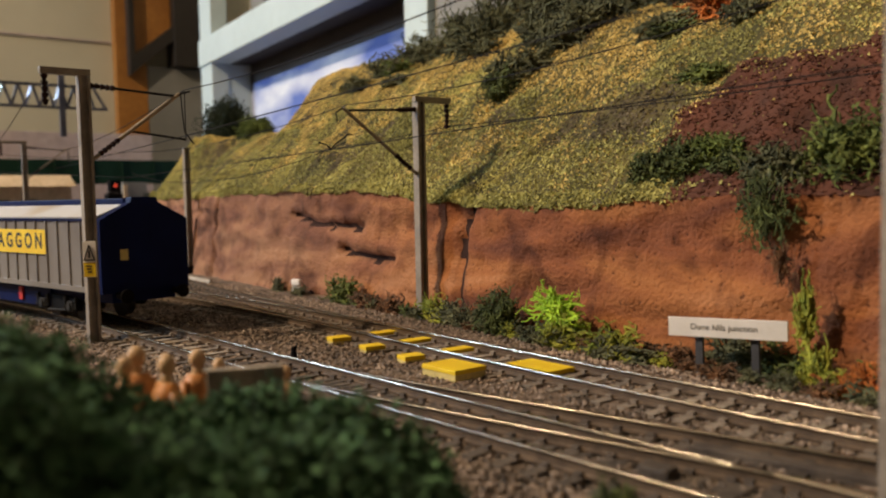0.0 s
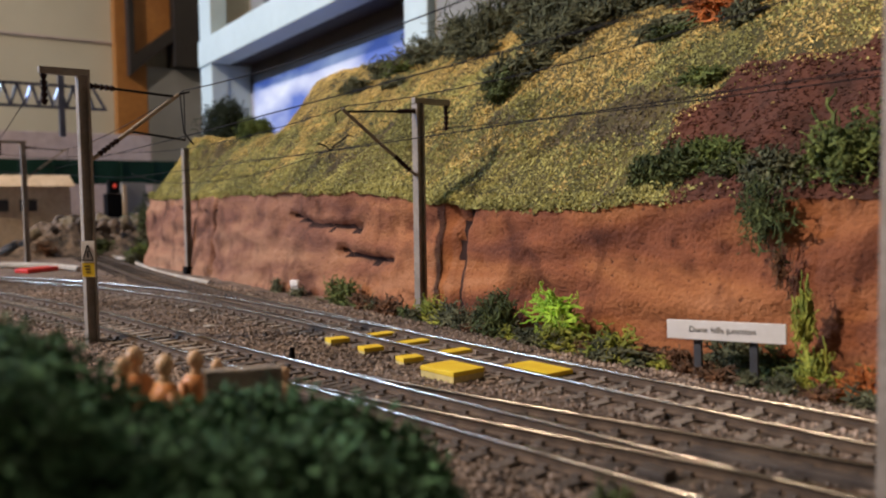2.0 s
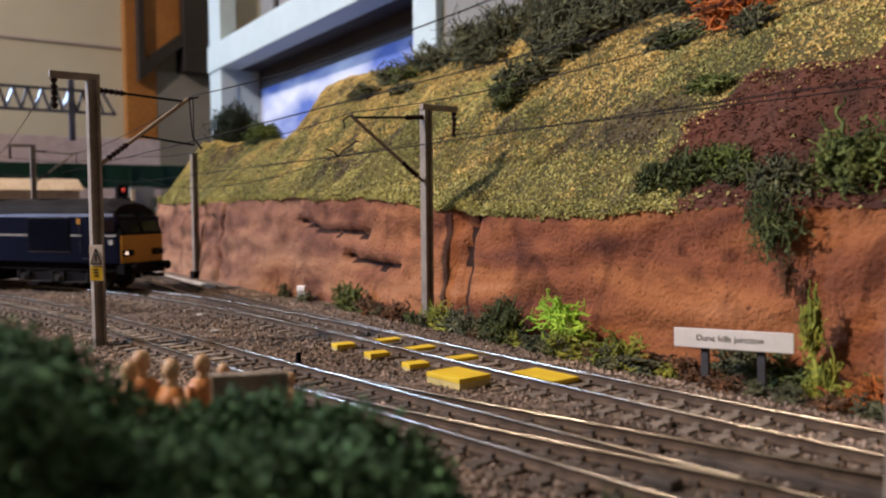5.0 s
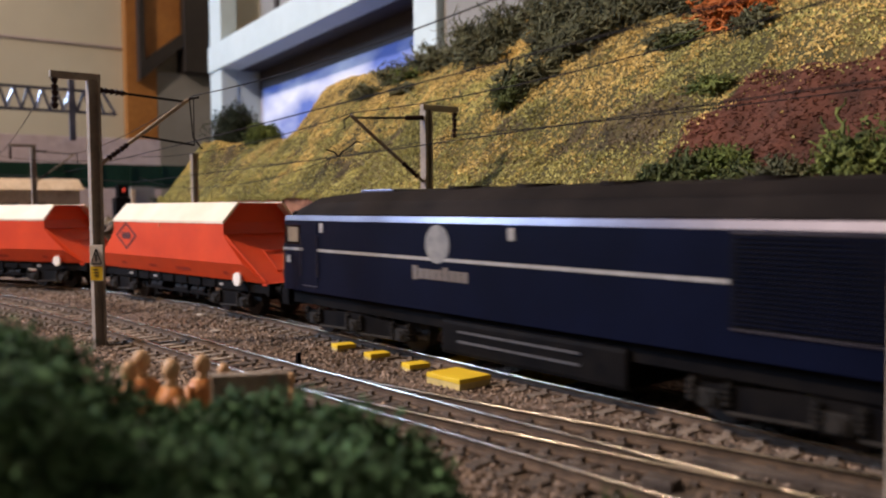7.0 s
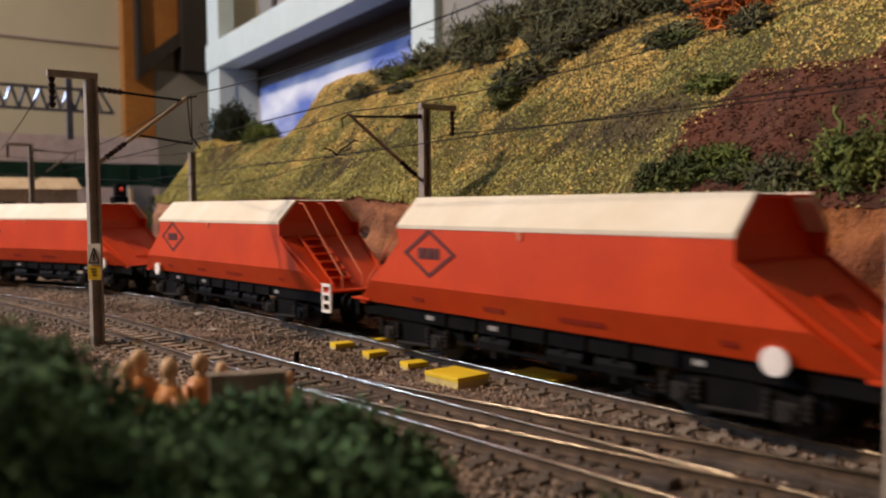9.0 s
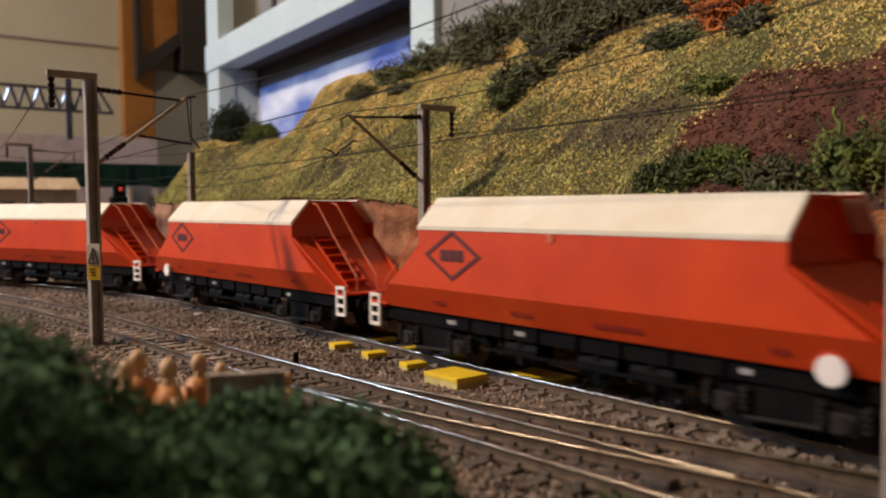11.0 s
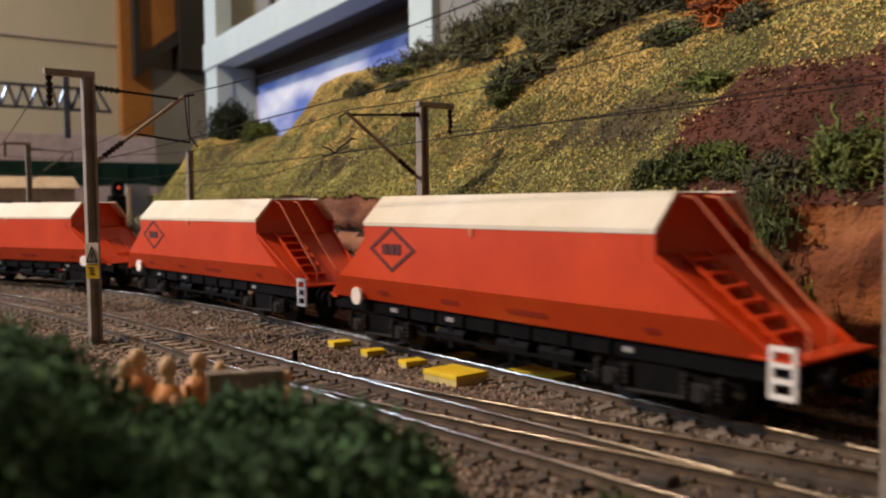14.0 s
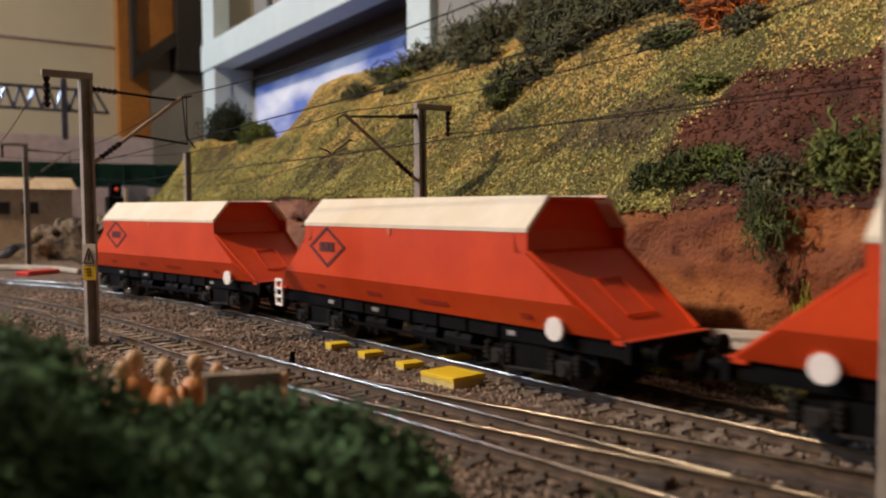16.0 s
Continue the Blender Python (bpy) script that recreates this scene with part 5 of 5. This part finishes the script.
def hopper(ladder_front):
    """Bogie hopper, nose to +x; the hand wheel at one end, the ladders at the other."""
    w = thing("hopper_wagon", "orange-red bogie aggregate hopper wagon with a cream top", "wagon", group="hopper wagons")
    L, hw, hr, hb = 83.0, 18.5, 11.2, 14.6
    lv = [(14.8, L, hb), (22.3, L - 11.0, hw), (33.6, L - 26.6, hw), (34.4, L - 29.5, hw), (39.4, L - 31.5, hw)]
    bm = bmesh.new()
    add_quadstrip(bm, [[(-x, -y, z), (x, -y, z), (x, y, z), (-x, y, z)] for z, x, y in lv] + [[(-L + 31.5, -hr, 47.5), (L - 31.5, -hr, 47.5), (L - 31.5, hr, 47.5), (-L + 31.5, hr, 47.5)]])
    body = part("body", bm, "hopper_red", w)
    x1 = L - 26.4
    # side cheeks and top plate of the hood over each end sheet
    for e in (-1, 1):
        bm = bmesh.new()
        for q in (-1, 1):
            add_poly(bm, [(q * hw, 33.8), (q * hw, 39.3), (q * (hw - 0.7), 39.3), (q * (hw - 0.7), 33.8)], 0, *sorted((e * (L - 31.4), e * (L - 26.5))))
        add_box(bm, *sorted((e * (L - 31.4), e * (L - 26.5))), -hr + 0.7, hr - 0.7, 46.9, 47.6)
        part("end_hood", bm, "hopper_red", w)
    for s in (-1, 1):
        bm = bmesh.new()
        add_poly(bm, [(s * (hw + 0.25), 39.0), (s * (hw + 0.25), 40.1), (s * (hr + 0.1), 48.2), (s * (hr - 0.6), 48.2), (s * (hr - 0.6), 47.7), (s * (hw - 0.2), 39.0)], 0, -x1, x1)
        part("top_panel", bm, "hopper_white", w, "cream white sloped top panel")
    part("load", box(-x1 + 6, x1 - 6, -hr + 0.8, hr - 0.8, 46, 47.9), "load", w, "grey aggregate load")
    # end sheets: rim round the upper end and ribs on the slope
    e = 1 if ladder_front else -1
    for s in (-1, 1):
        ladder = s == e
        xa, xb = s * (L - 27.0), s * (L - 0.5)
        bm = bmesh.new()
        for y in (-hw + 0.5, hw - 0.5):
            add_rod(bm, (s * (L - 26.4), y, 34.2), (s * (L - 0.2), y * 0.80, 15.4), 0.55, n=6)
        add_box(bm, *sorted((s * (L - 2.6), s * (L + 2.4))), -hb, hb + 0.6, 13.8, 15.1, bevel=0.2)
        part("end_rim", bm, "hopper_red", w)
        if ladder:
            bm = bmesh.new()
            for y in (-10.5, -1.3):
                a, b = Vector((s * (L - 26.2), y, 35.2)), Vector((s * (L - 2), y, 17.4))
                add_rod(bm, a, b, 0.55, n=6)
            for k in range(6):
                c = Vector((s * (L - 26.2), 0, 35.2)).lerp(Vector((s * (L - 2), 0, 17.4)), (k + 0.7) / 6.4)
                add_box(bm, c.x - 1.7, c.x + 1.3, -10.2, -1.6, c.z - 0.3, c.z + 0.4)
            add_box(bm, *sorted((s * (L - 6), s * (L + 4.5))), -15.5, 14, 15.12, 15.7)
            part("step_ladder", bm, "hopper_red", w)
            for y in (-10.0, -1.5):
                bm = rod((s * (L - 25.8), y, 47.0), (s * (L - 22.5), y, 46.6), 0.26, n=6)
                add_rod(bm, (s * (L - 22.5), y, 46.6), (s * (L - 8), y, 31.5), 0.26, n=6)
                add_rod(bm, (s * (L - 8), y, 31.5), (s * (L + 3), y, 21), 0.3, n=6)
                add_rod(bm, (s * (L + 3), y, 21), (s * (L + 3), y, 15), 0.3, n=6)
                part("handrail", bm, "handrail", w, "thin orange handrail")
            bm = bmesh.new()
            lx = s * (L + 0.8)
            for q in (-2.4, 2.4):
                add_box(bm, lx + q - 0.45, lx + q + 0.45, -15.6, -14.8, 8.0, 18.2)
            for z in (8.4, 11.5, 14.6, 17.7):
                add_box(bm, lx - 2.4, lx + 2.4, -15.7, -14.7, z - 0.5, z + 0.5)
            part("ladder", bm, "white", w, "white access ladder")
        else:
            bm = rod((s * (L - 18.8), -16.2, 15.8), (s * (L - 18.8), -17.2, 15.8), 2.9, n=24)
            add_rod(bm, (s * (L - 18.8), -13.5, 15.2), (s * (L - 18.8), -16.2, 15.8), 0.8)
            part("hand_wheel", bm, "white", w, "white brake hand wheel")
            bm = bmesh.new()
            for y in (-5, 5):
                add_rod(bm, (s * (L - 17), y, 27.4), (s * (L - 6), y, 19.5), 0.3, n=6)
            add_rod(bm, (s * (L - 17), -5, 27.4), (s * (L - 17), 5, 27.4), 0.3, n=6)
            add_rod(bm, (s * (L - 6), -5, 19.5), (s * (L - 6), 5, 19.5), 0.3, n=6)
            part("inspection_hatch", bm, "hopper_red", w)
        buffers(w, s * (L + 3), s, 12.5)
        bm = box(*sorted((s * (L + 1), s * (L + 15.0))), -1.0, 1.0, 7.5, 9.5, bevel=0.2)
        add_box(bm, *sorted((s * (L + 11), s * (L + 12.5))), -4.5, 4.5, 7, 10.5)
        part("coupling", bm, "black", w)
    bm = bmesh.new()
    for y in (-13.5, 11.9):
        add_box(bm, -L - 2.5, L + 2.5, y, y + 1.6, 10.5, 14.7)
    add_box(bm, -L - 3, -L - 1, -15, 15, 10, 15)
    add_box(bm, L + 1, L + 3, -15, 15, 10, 15)
    add_box(bm, -L, L, -11.8, 11.8, 11.5, 14.6)
    for x in np.linspace(-40, 40, 7):
        add_box(bm, x - 0.5, x + 0.5, -14.2, -13.5, 10.6, 14.4)
    for x in (-20, 6, 22):
        add_rod(bm, (x - 6, -10, 7.5), (x + 6, -10, 7.5), 3.2, n=14)
        add_box(bm, x - 1, x + 1, -13, -9, 4, 11)
    add_box(bm, -32, 34, -13.2, -12, 6.2, 7.0)
    part("underframe", bm, "black", w)
    for x, l in ((-49, 3.6), (-21, 3.6), (44, 3)):
        part("plate", box(x, x + l, -13.85, -13.55, 11.8, 13.0), "dull_white", w, "small white data plate")
    bogie(w, -54)
    bogie(w, 54)
    # diamond emblem near the rear, plain bars in place of its letters
    bm = bmesh.new()
    cx, cz, rx, rz = -41.2, 32.0, 12.2, 7.0
    dia = [(cx - rx, cz), (cx, cz + rz), (cx + rx, cz), (cx, cz - rz)]
    inn = [(cx - rx * 0.83, cz), (cx, cz + rz * 0.83), (cx + rx * 0.83, cz), (cx, cz - rz * 0.83)]
    for k in range(4):
        add_poly(bm, [dia[k], dia[(k + 1) % 4], inn[(k + 1) % 4], inn[k]], 1, -hw - 0.22, -hw - 0.02)
    for k, (a, b) in enumerate(((-5.0, -2.0), (-1.4, 1.6), (2.2, 4.8))):
        add_box(bm, cx + a, cx + b, -hw - 0.22, -hw - 0.02, cz - 1.6, cz + 1.6)
    part("emblem", bm, "emblem", w, "dark diamond outline emblem")
    part("tab", box(-4.5, -2.9, -hw - 0.4, -hw - 0.05, 36.9, 39.0), "handrail", w)
    for x, l in ((-52, 5), (-20, 8), (8, 14), (52, 4)):
        bm = bmesh.new()
        # stencilled patches follow the inward lean of the lower sheet
        add_quadstrip(bm, [[(x, -hb - 0.55 * (z - 14.8) - 0.1 - d, z), (x + l, -hb - 0.55 * (z - 14.8) - 0.1 - d, z), (x + l, -hb - 0.55 * (z - 14.8) - d, z), (x, -hb - 0.55 * (z - 14.8) - d, z)]
                           for z, d in ((17.2, 0.02), (18.6, 0.02))])
        part("stencil", bm, "stencil", w)
    return w


def loco():
    w = thing("diesel_locomotive", "dark blue diesel locomotive with silver stripe and yellow cab fronts", "locomotive")
    L = 133.0
    hw = 17.1
    prof = [(-hw, 15.4), (-hw, 41), (-hw + 0.8, 43.4), (-hw + 4, 47.6), (-hw + 9, 50.6), (0, 51.6), (hw - 9, 50.6), (hw - 4, 47.6), (hw - 0.8, 43.4), (hw, 41), (hw, 15.4)]

    # blue body sides, to the cantrail
    bm = bmesh.new()
    add_quadstrip(bm, [[(x, -hw * k, 15.4), (x, -hw * k, 41), (x, hw * k, 41), (x, hw * k, 15.4)] for x, k in ((-L + 5, 0.97), (-L + 16, 1), (L - 16, 1), (L - 5, 0.97))])
    part("body", bm, "blue", w)
    for s in (-1, 1):
        part("stripe", prism([(s * (hw + 0.1), 41.05), (s * (hw - 0.5), 42.9), (s * (hw - 1.6), 42.8), (s * (hw - 1.6), 41.05)], 0, -L + 6, L - 7), "silver", w, "shiny silver cantrail stripe")
        for a, b in ((-L + 5, 60.5), (94.5, L - 5)):
            part("waist_line", box(a, b, *sorted((s * hw, s * (hw + 0.15))), 30.1, 31.1), "dull_white", w)
        # bodyside grille with slats
        bm = bmesh.new()
        add_box(bm, 61, 94, *sorted((s * hw, s * (hw + 0.2))), 21.5, 40.2)
        part("grille", bm, "black", w)
        bm = bmesh.new()
        for z in np.arange(22.2, 39.6, 0.95):
            add_box(bm, 61.6, 93.4, *sorted((s * (hw + 0.2), s * (hw + 0.55))), z, z + 0.4)
        part("slats", bm, "blue", w)
        part("grille_edge", box(61, 94, *sorted((s * (hw + 0.2), s * (hw + 0.5))), 40.2, 40.7), "silver", w)
        part("grille_edge", box(61, 94, *sorted((s * (hw + 0.2), s * (hw + 0.5))), 21.0, 21.4), "silver", w)
        for e in (-1, 1):
            part("cab_window", box(*sorted((e * (L - 6), e * (L - 18))), *sorted((s * hw, s * (hw + 0.12))), 32.4, 39.4), "glass", w)
            # beige sheet added over the rear cab glass to make that window paler
            if e < 0:
                part("window_blind", box(*sorted((e * (L - 8.5), e * (L - 16.5))), *sorted((s * (hw + 0.125), s * (hw + 0.2))), 33.2, 38.6), "window_blind", w, "dull beige cab window pane")
            part("cab_door", box(*sorted((e * (L - 30), e * (L - 20))), *sorted((s * hw, s * (hw + 0.2))), 19, 40.3), "blue", w)
            for q in (19.2, 30.8):
                part("door_rail", rod((e * (L - q), s * (hw + 0.7), 21), (e * (L - q), s * (hw + 0.7), 36), 0.25, n=6), "silver", w)
            part("step_mark", box(*sorted((e * (L - 30), e * (L - 20))), *sorted((s * hw, s * (hw + 0.5))), 17.4, 17.8), "silver", w)
            part("cab_emblem", box(*sorted((e * (L - 7.5), e * (L - 10.5))), *sorted((s * hw, s * (hw + 0.15))), 25.5, 28.2), "dull_white", w)
        for x in (99.5, -4, -101):
            part("lamp_plate", box(x, x + 2.4, *sorted((s * hw, s * (hw + 0.3))), 36.9, 40.2), "loco_yellow" if x > 90 else "dull_white", w, "small pale plate")
        bm = rod((-34, s * hw, 35), (-34, s * (hw + 0.2), 35), 5.6, n=32)
        part("round_emblem", bm, material("pale_grey_emblem", (0.26, 0.26, 0.25), (0.17, 0.17, 0.18), 300, 0.5), w, "pale round emblem")
        bm = bmesh.new()
        for k in range(9):
            add_box(bm, -46 + 2.9 * k, -43.6 + 2.9 * k, *sorted((s * hw, s * (hw + 0.16))), 24.6 - (k == 0) * 0.4, 27.6 + (k in (0, 5)) * 0.8)
        part("lettering", bm, "van_silver", w, "dull pale lettering bars")
    # roof with its vents
    bm = bmesh.new()
    rp = [(y, z) for y, z in prof[2:9]]
    add_quadstrip(bm, [[(x, y * k, 41.0 + (z - 41.0) * q) for y, z in [(-hw + 1.2, 41.0)] + rp + [(hw - 1.2, 41.0)]] for x, k, q in ((-L + 7, 0.93, 0.55), (-L + 17, 0.98, 0.86), (-L + 30, 0.99, 0.93), (-L + 46, 1, 1), (L - 46, 1, 1), (L - 30, 1, 1), (L - 17, 0.99, 0.97), (L - 8, 0.95, 0.7))])
    part("roof", bm, "roof_grey", w, "dark grey roof", smooth=False)
    for x in (-40, -10, 20, 60):
        bm = rod((x, 0, 50.5), (x, 0, 51.9), 6.5, n=20)
        part("roof_fan", bm, "roof_grey", w)
    part("exhaust", box(-92, -72, -6, 6, 49.8, 51.8, bevel=0.5), "silver", w)
    # cab fronts
    for e in (-1, 1):
        x0, x1 = e * (L - 5), e * (L - 1.8)
        bm = bmesh.new()
        xm = e * (L - 2.8)
        add_quadstrip(bm, [[(x0, -hw * 0.97, 15.4), (x0, -hw * 0.97, 30.8), (x0, hw * 0.97, 30.8), (x0, hw * 0.97, 15.4)],
                           [(xm - e * 0.1, -hw * 0.945, 15.4), (xm - e * 0.1, -hw * 0.945, 30.8), (xm - e * 0.1, hw * 0.945, 30.8), (xm - e * 0.1, hw * 0.945, 15.4)]])
        part("cab_corner", bm, "blue", w)
        bm = bmesh.new()
        add_quadstrip(bm, [[(xm, -hw * 0.94, z0) if a < 2 else (xm, hw * 0.94, z0) for a, z0 in ((0, 15.4), (1, 30.8), (2, 30.8), (3, 15.4))],
                           [(x1 - e * 0.6, -hw * 0.93, 15.4), (x1 - e * 0.2, -hw * 0.93, 30.8), (x1 - e * 0.2, hw * 0.93, 30.8), (x1 - e * 0.6, hw * 0.93, 15.4)]])
        part("cab_front", bm, "loco_yellow", w, "warm yellow cab front")
        bm = bmesh.new()
        add_quadstrip(bm, [[(x0, -hw * 0.97, 30.82), (x0 - e * 6, -hw * 0.93, 43.8), (x0 - e * 6, hw * 0.93, 43.8), (x0, hw * 0.97, 30.82)],
                           [(x1 - e * 0.2, -hw * 0.93, 30.82), (x1 - e * 6.2, -hw * 0.85, 44.5), (x1 - e * 6.2, hw * 0.85, 44.5), (x1 - e * 0.2, hw * 0.93, 30.82)]])
        part("cab_upper", bm, "black", w)
        for y0, y1 in ((-14.2, -1.2), (1.2, 14.2)):
            bm = bmesh.new()
            d = lambda z: x1 - e * 0.2 - e * 6.0 * (z - 30.82) / 13.7 + e * 0.15
            add_quadstrip(bm, [[(d(32.4), y0, 32.4), (d(42.2), y0 * 0.96, 42.2), (d(42.2), y1 * 0.96, 42.2), (d(32.4), y1, 32.4)],
                               [(d(32.4) + e * 0.2, y0, 32.4), (d(42.2) + e * 0.2, y0 * 0.96, 42.2), (d(42.2) + e * 0.2, y1 * 0.96, 42.2), (d(32.4) + e * 0.2, y1, 32.4)]])
            part("windscreen", bm, "glass", w)
        for y in (-11.5, 11.5):
            xa, xb = sorted((x1 - e * 0.6, x1 + e * 0.3))
            part("lamp_housing", box(xa, xb, y - 4.2, y + 4.2, 19.2, 22.6), "black", w)
            bm = rod((x1 + e * 0.2, y - 1.5, 20.9), (x1 + e * 0.6, y - 1.5, 20.9), 0.95, n=14)
            part("headlamp", bm, "lamp_glow" if e > 0 and y < 0 else "glass", w, "lit headlamp" if e > 0 and y < 0 else "unlit lamp")
        part("buffer_beam", box(*sorted((e * (L - 6), e * (L - 0.8))), -16, 16, 9, 15.3, bevel=0.4), "black", w)
        buffers(w, e * (L - 0.8), e, 13.2)
        part("coupling", box(*sorted((e * (L - 2), e * (L + 12))), -1, 1, 7.5, 9.5), "black", w)
    part("underframe", box(-L + 8, L - 8, -14.5, 14.5, 10.5, 15.3), "black", w)
    bm = box(-34, 34, -16, 16, 3.5, 13.5, bevel=1.2)
    part("fuel_tank", bm, "black", w)
    for s in (-1, 1):
        for z in (7.4, 10.2):
            part("tank_rail", box(-26, 20, *sorted((s * 16, s * 16.5)), z, z + 0.6), "sign_post", w)
    for x in (-82, 82):
        bogie(w, x, 13.5, 14.8, 7.0, 3)
    return w


def van():
    """Bogie sliding-wall van, its end wall at +x."""
    w = thing("sliding_wall_van", "silver sliding-wall van with a white roof and dark blue ends", "wagon")
    L, hw = 140.0, 17.6
    sec = [(-hw, 13), (-hw, 40), (-5.6, 46.4), (-5, 48.4), (5, 48.4), (5.6, 46.4), (hw, 40), (hw, 13)]
    for s in (-1, 1):
        part("end_wall", prism([(y * 1.02, z) for y, z in sec], 0, *sorted((s * (L - 4), s * L))), "van_blue", w, "dark blue end wall")
        part("side_wall", box(-L + 4.1, L - 4.1, *sorted((s * (hw - 1.2), s * (hw - 0.3))), 15, 39.6), "van_silver", w)
        for x in np.arange(-L + 10, L - 6, 9.4):
            part("side_rib", box(x, x + 0.9, *sorted((s * (hw - 0.3), s * (hw + 0.25))), 15, 39.6), "van_silver", w)
        part("side_sill", box(-L + 4.1, L - 4.1, *sorted((s * (hw - 0.6), s * (hw + 0.5))), 13, 15.0), "van_silver", w)
        part("top_rail", box(-L + 4.1, L - 4.1, *sorted((s * (hw - 0.5), s * (hw + 0.3))), 39.7, 40.6), "van_blue", w)
        part("roof_panel", prism([(s * (hw - 0.4), 40.7), (s * 6, 45.2), (s * 6, 45.8), (s * (hw - 0.2), 41.3)], 0, -L + 4.1, L - 4.1), "van_roof", w, "white metal roof panel")
        part("name_panel", box(*sorted((s * -38, s * -96)), *sorted((s * (hw + 0.26), s * (hw + 0.4))), 26.4, 36.2), "yellow", w, "yellow name panel")
        ob = written("lettering", "WAGGON", 8.5, "ink", w, "black painted capitals", 1.58, 0.22)
        ob.matrix_basis = pose(-67 * s * MM, s * (hw + 0.45) * MM, 31.3 * MM, 90, 0, 180 if s > 0 else 0)
    part("ridge", box(-L + 4.1, L - 4.1, -6.2, 6.2, 45.2, 48.0, bevel=0.5), "van_blue", w, "blue roof ridge")
    part("underframe", box(-L + 2, L - 2, -13, 13, 9, 12.9), "van_blue", w)
    part("side_skirt", box(-90, 90, -14, -13.1, 4.5, 12.8), "van_blue", w)
    part("red_handle", box(62, 65, -14.8, -14.1, 6, 11.5), "red_detail", w)
    part("end_plate", box(L + 0.05, L + 0.3, -10.5, -7.4, 25, 29), "yellow_side", w, "small cream plate")
    for s in (-1, 1):
        buffers(w, s * L, s, 12)
    bogie(w, -96, 12, 14)
    bogie(w, 96, 12, 14)
    return w


LOCO = loco()
plain, laddered = hopper(False), hopper(True)
kinds = [plain, plain, laddered, plain, laddered, laddered, laddered, laddered, plain, plain]
HOPPERS = []
for k in kinds:
    HOPPERS.append(k if k not in HOPPERS else copy_thing(k, k.matrix_basis.copy()))
for c in list(HOPPERS[1].children):
    if c.name.split(".")[0] == "ladder":
        bpy.data.objects.remove(c)
VAN = van()

# distance run by the train, in millimetres: tail of the first hopper along the main line
RUN = [(0, -1890), (4.2, -905), (6.0, -495), (6.5, -386), (7.0, -277), (7.5, -164.5), (8.0, -53), (8.5, 55), (9.0, 161), (9.2, 202), (10.2, 404), (11.3, 615.5), (11.8, 708),
       (12.2, 781.5), (12.5, 835), (13.0, 923), (13.5, 1014.6), (14.0, 1108.2), (14.5, 1199), (15.0, 1286.5), (15.5, 1370), (16.0, 1457)]
VAN_LINE = np.concatenate([hidden_near[::-1][:-1], near_line])
VAN_S = lengths(VAN_LINE)
VAN_S -= np.interp(-308, near_line[:, 0], lengths(near_line)) + VAN_S[len(hidden_near) - 1]
VAN_RUN = [(0, -10.0), (0.5, -98.0), (1.0, -178.0), (2.0, -335.0), (16.0, -1500.0)]


def ran(table, t):
    return float(np.interp(t, [a for a, _ in table], [b for _, b in table]))


def motions():
    times = [0.25 * i for i in range(65)]
    walk(LOCO, [(t, seat(MAIN, MAIN_S, ran(RUN, t) + 316 + 7 * min(1, max(0, t - 6.5)), 82)) for t in times])
    for i, h in enumerate(HOPPERS):
        walk(h, [(t, seat(MAIN, MAIN_S, ran(RUN, t) - 193.0 * i + 81.3, 54)) for t in times])
    walk(VAN, [(t, seat(VAN_LINE, VAN_S, ran(VAN_RUN, t) - 140, 96)) for t in times])


motions()
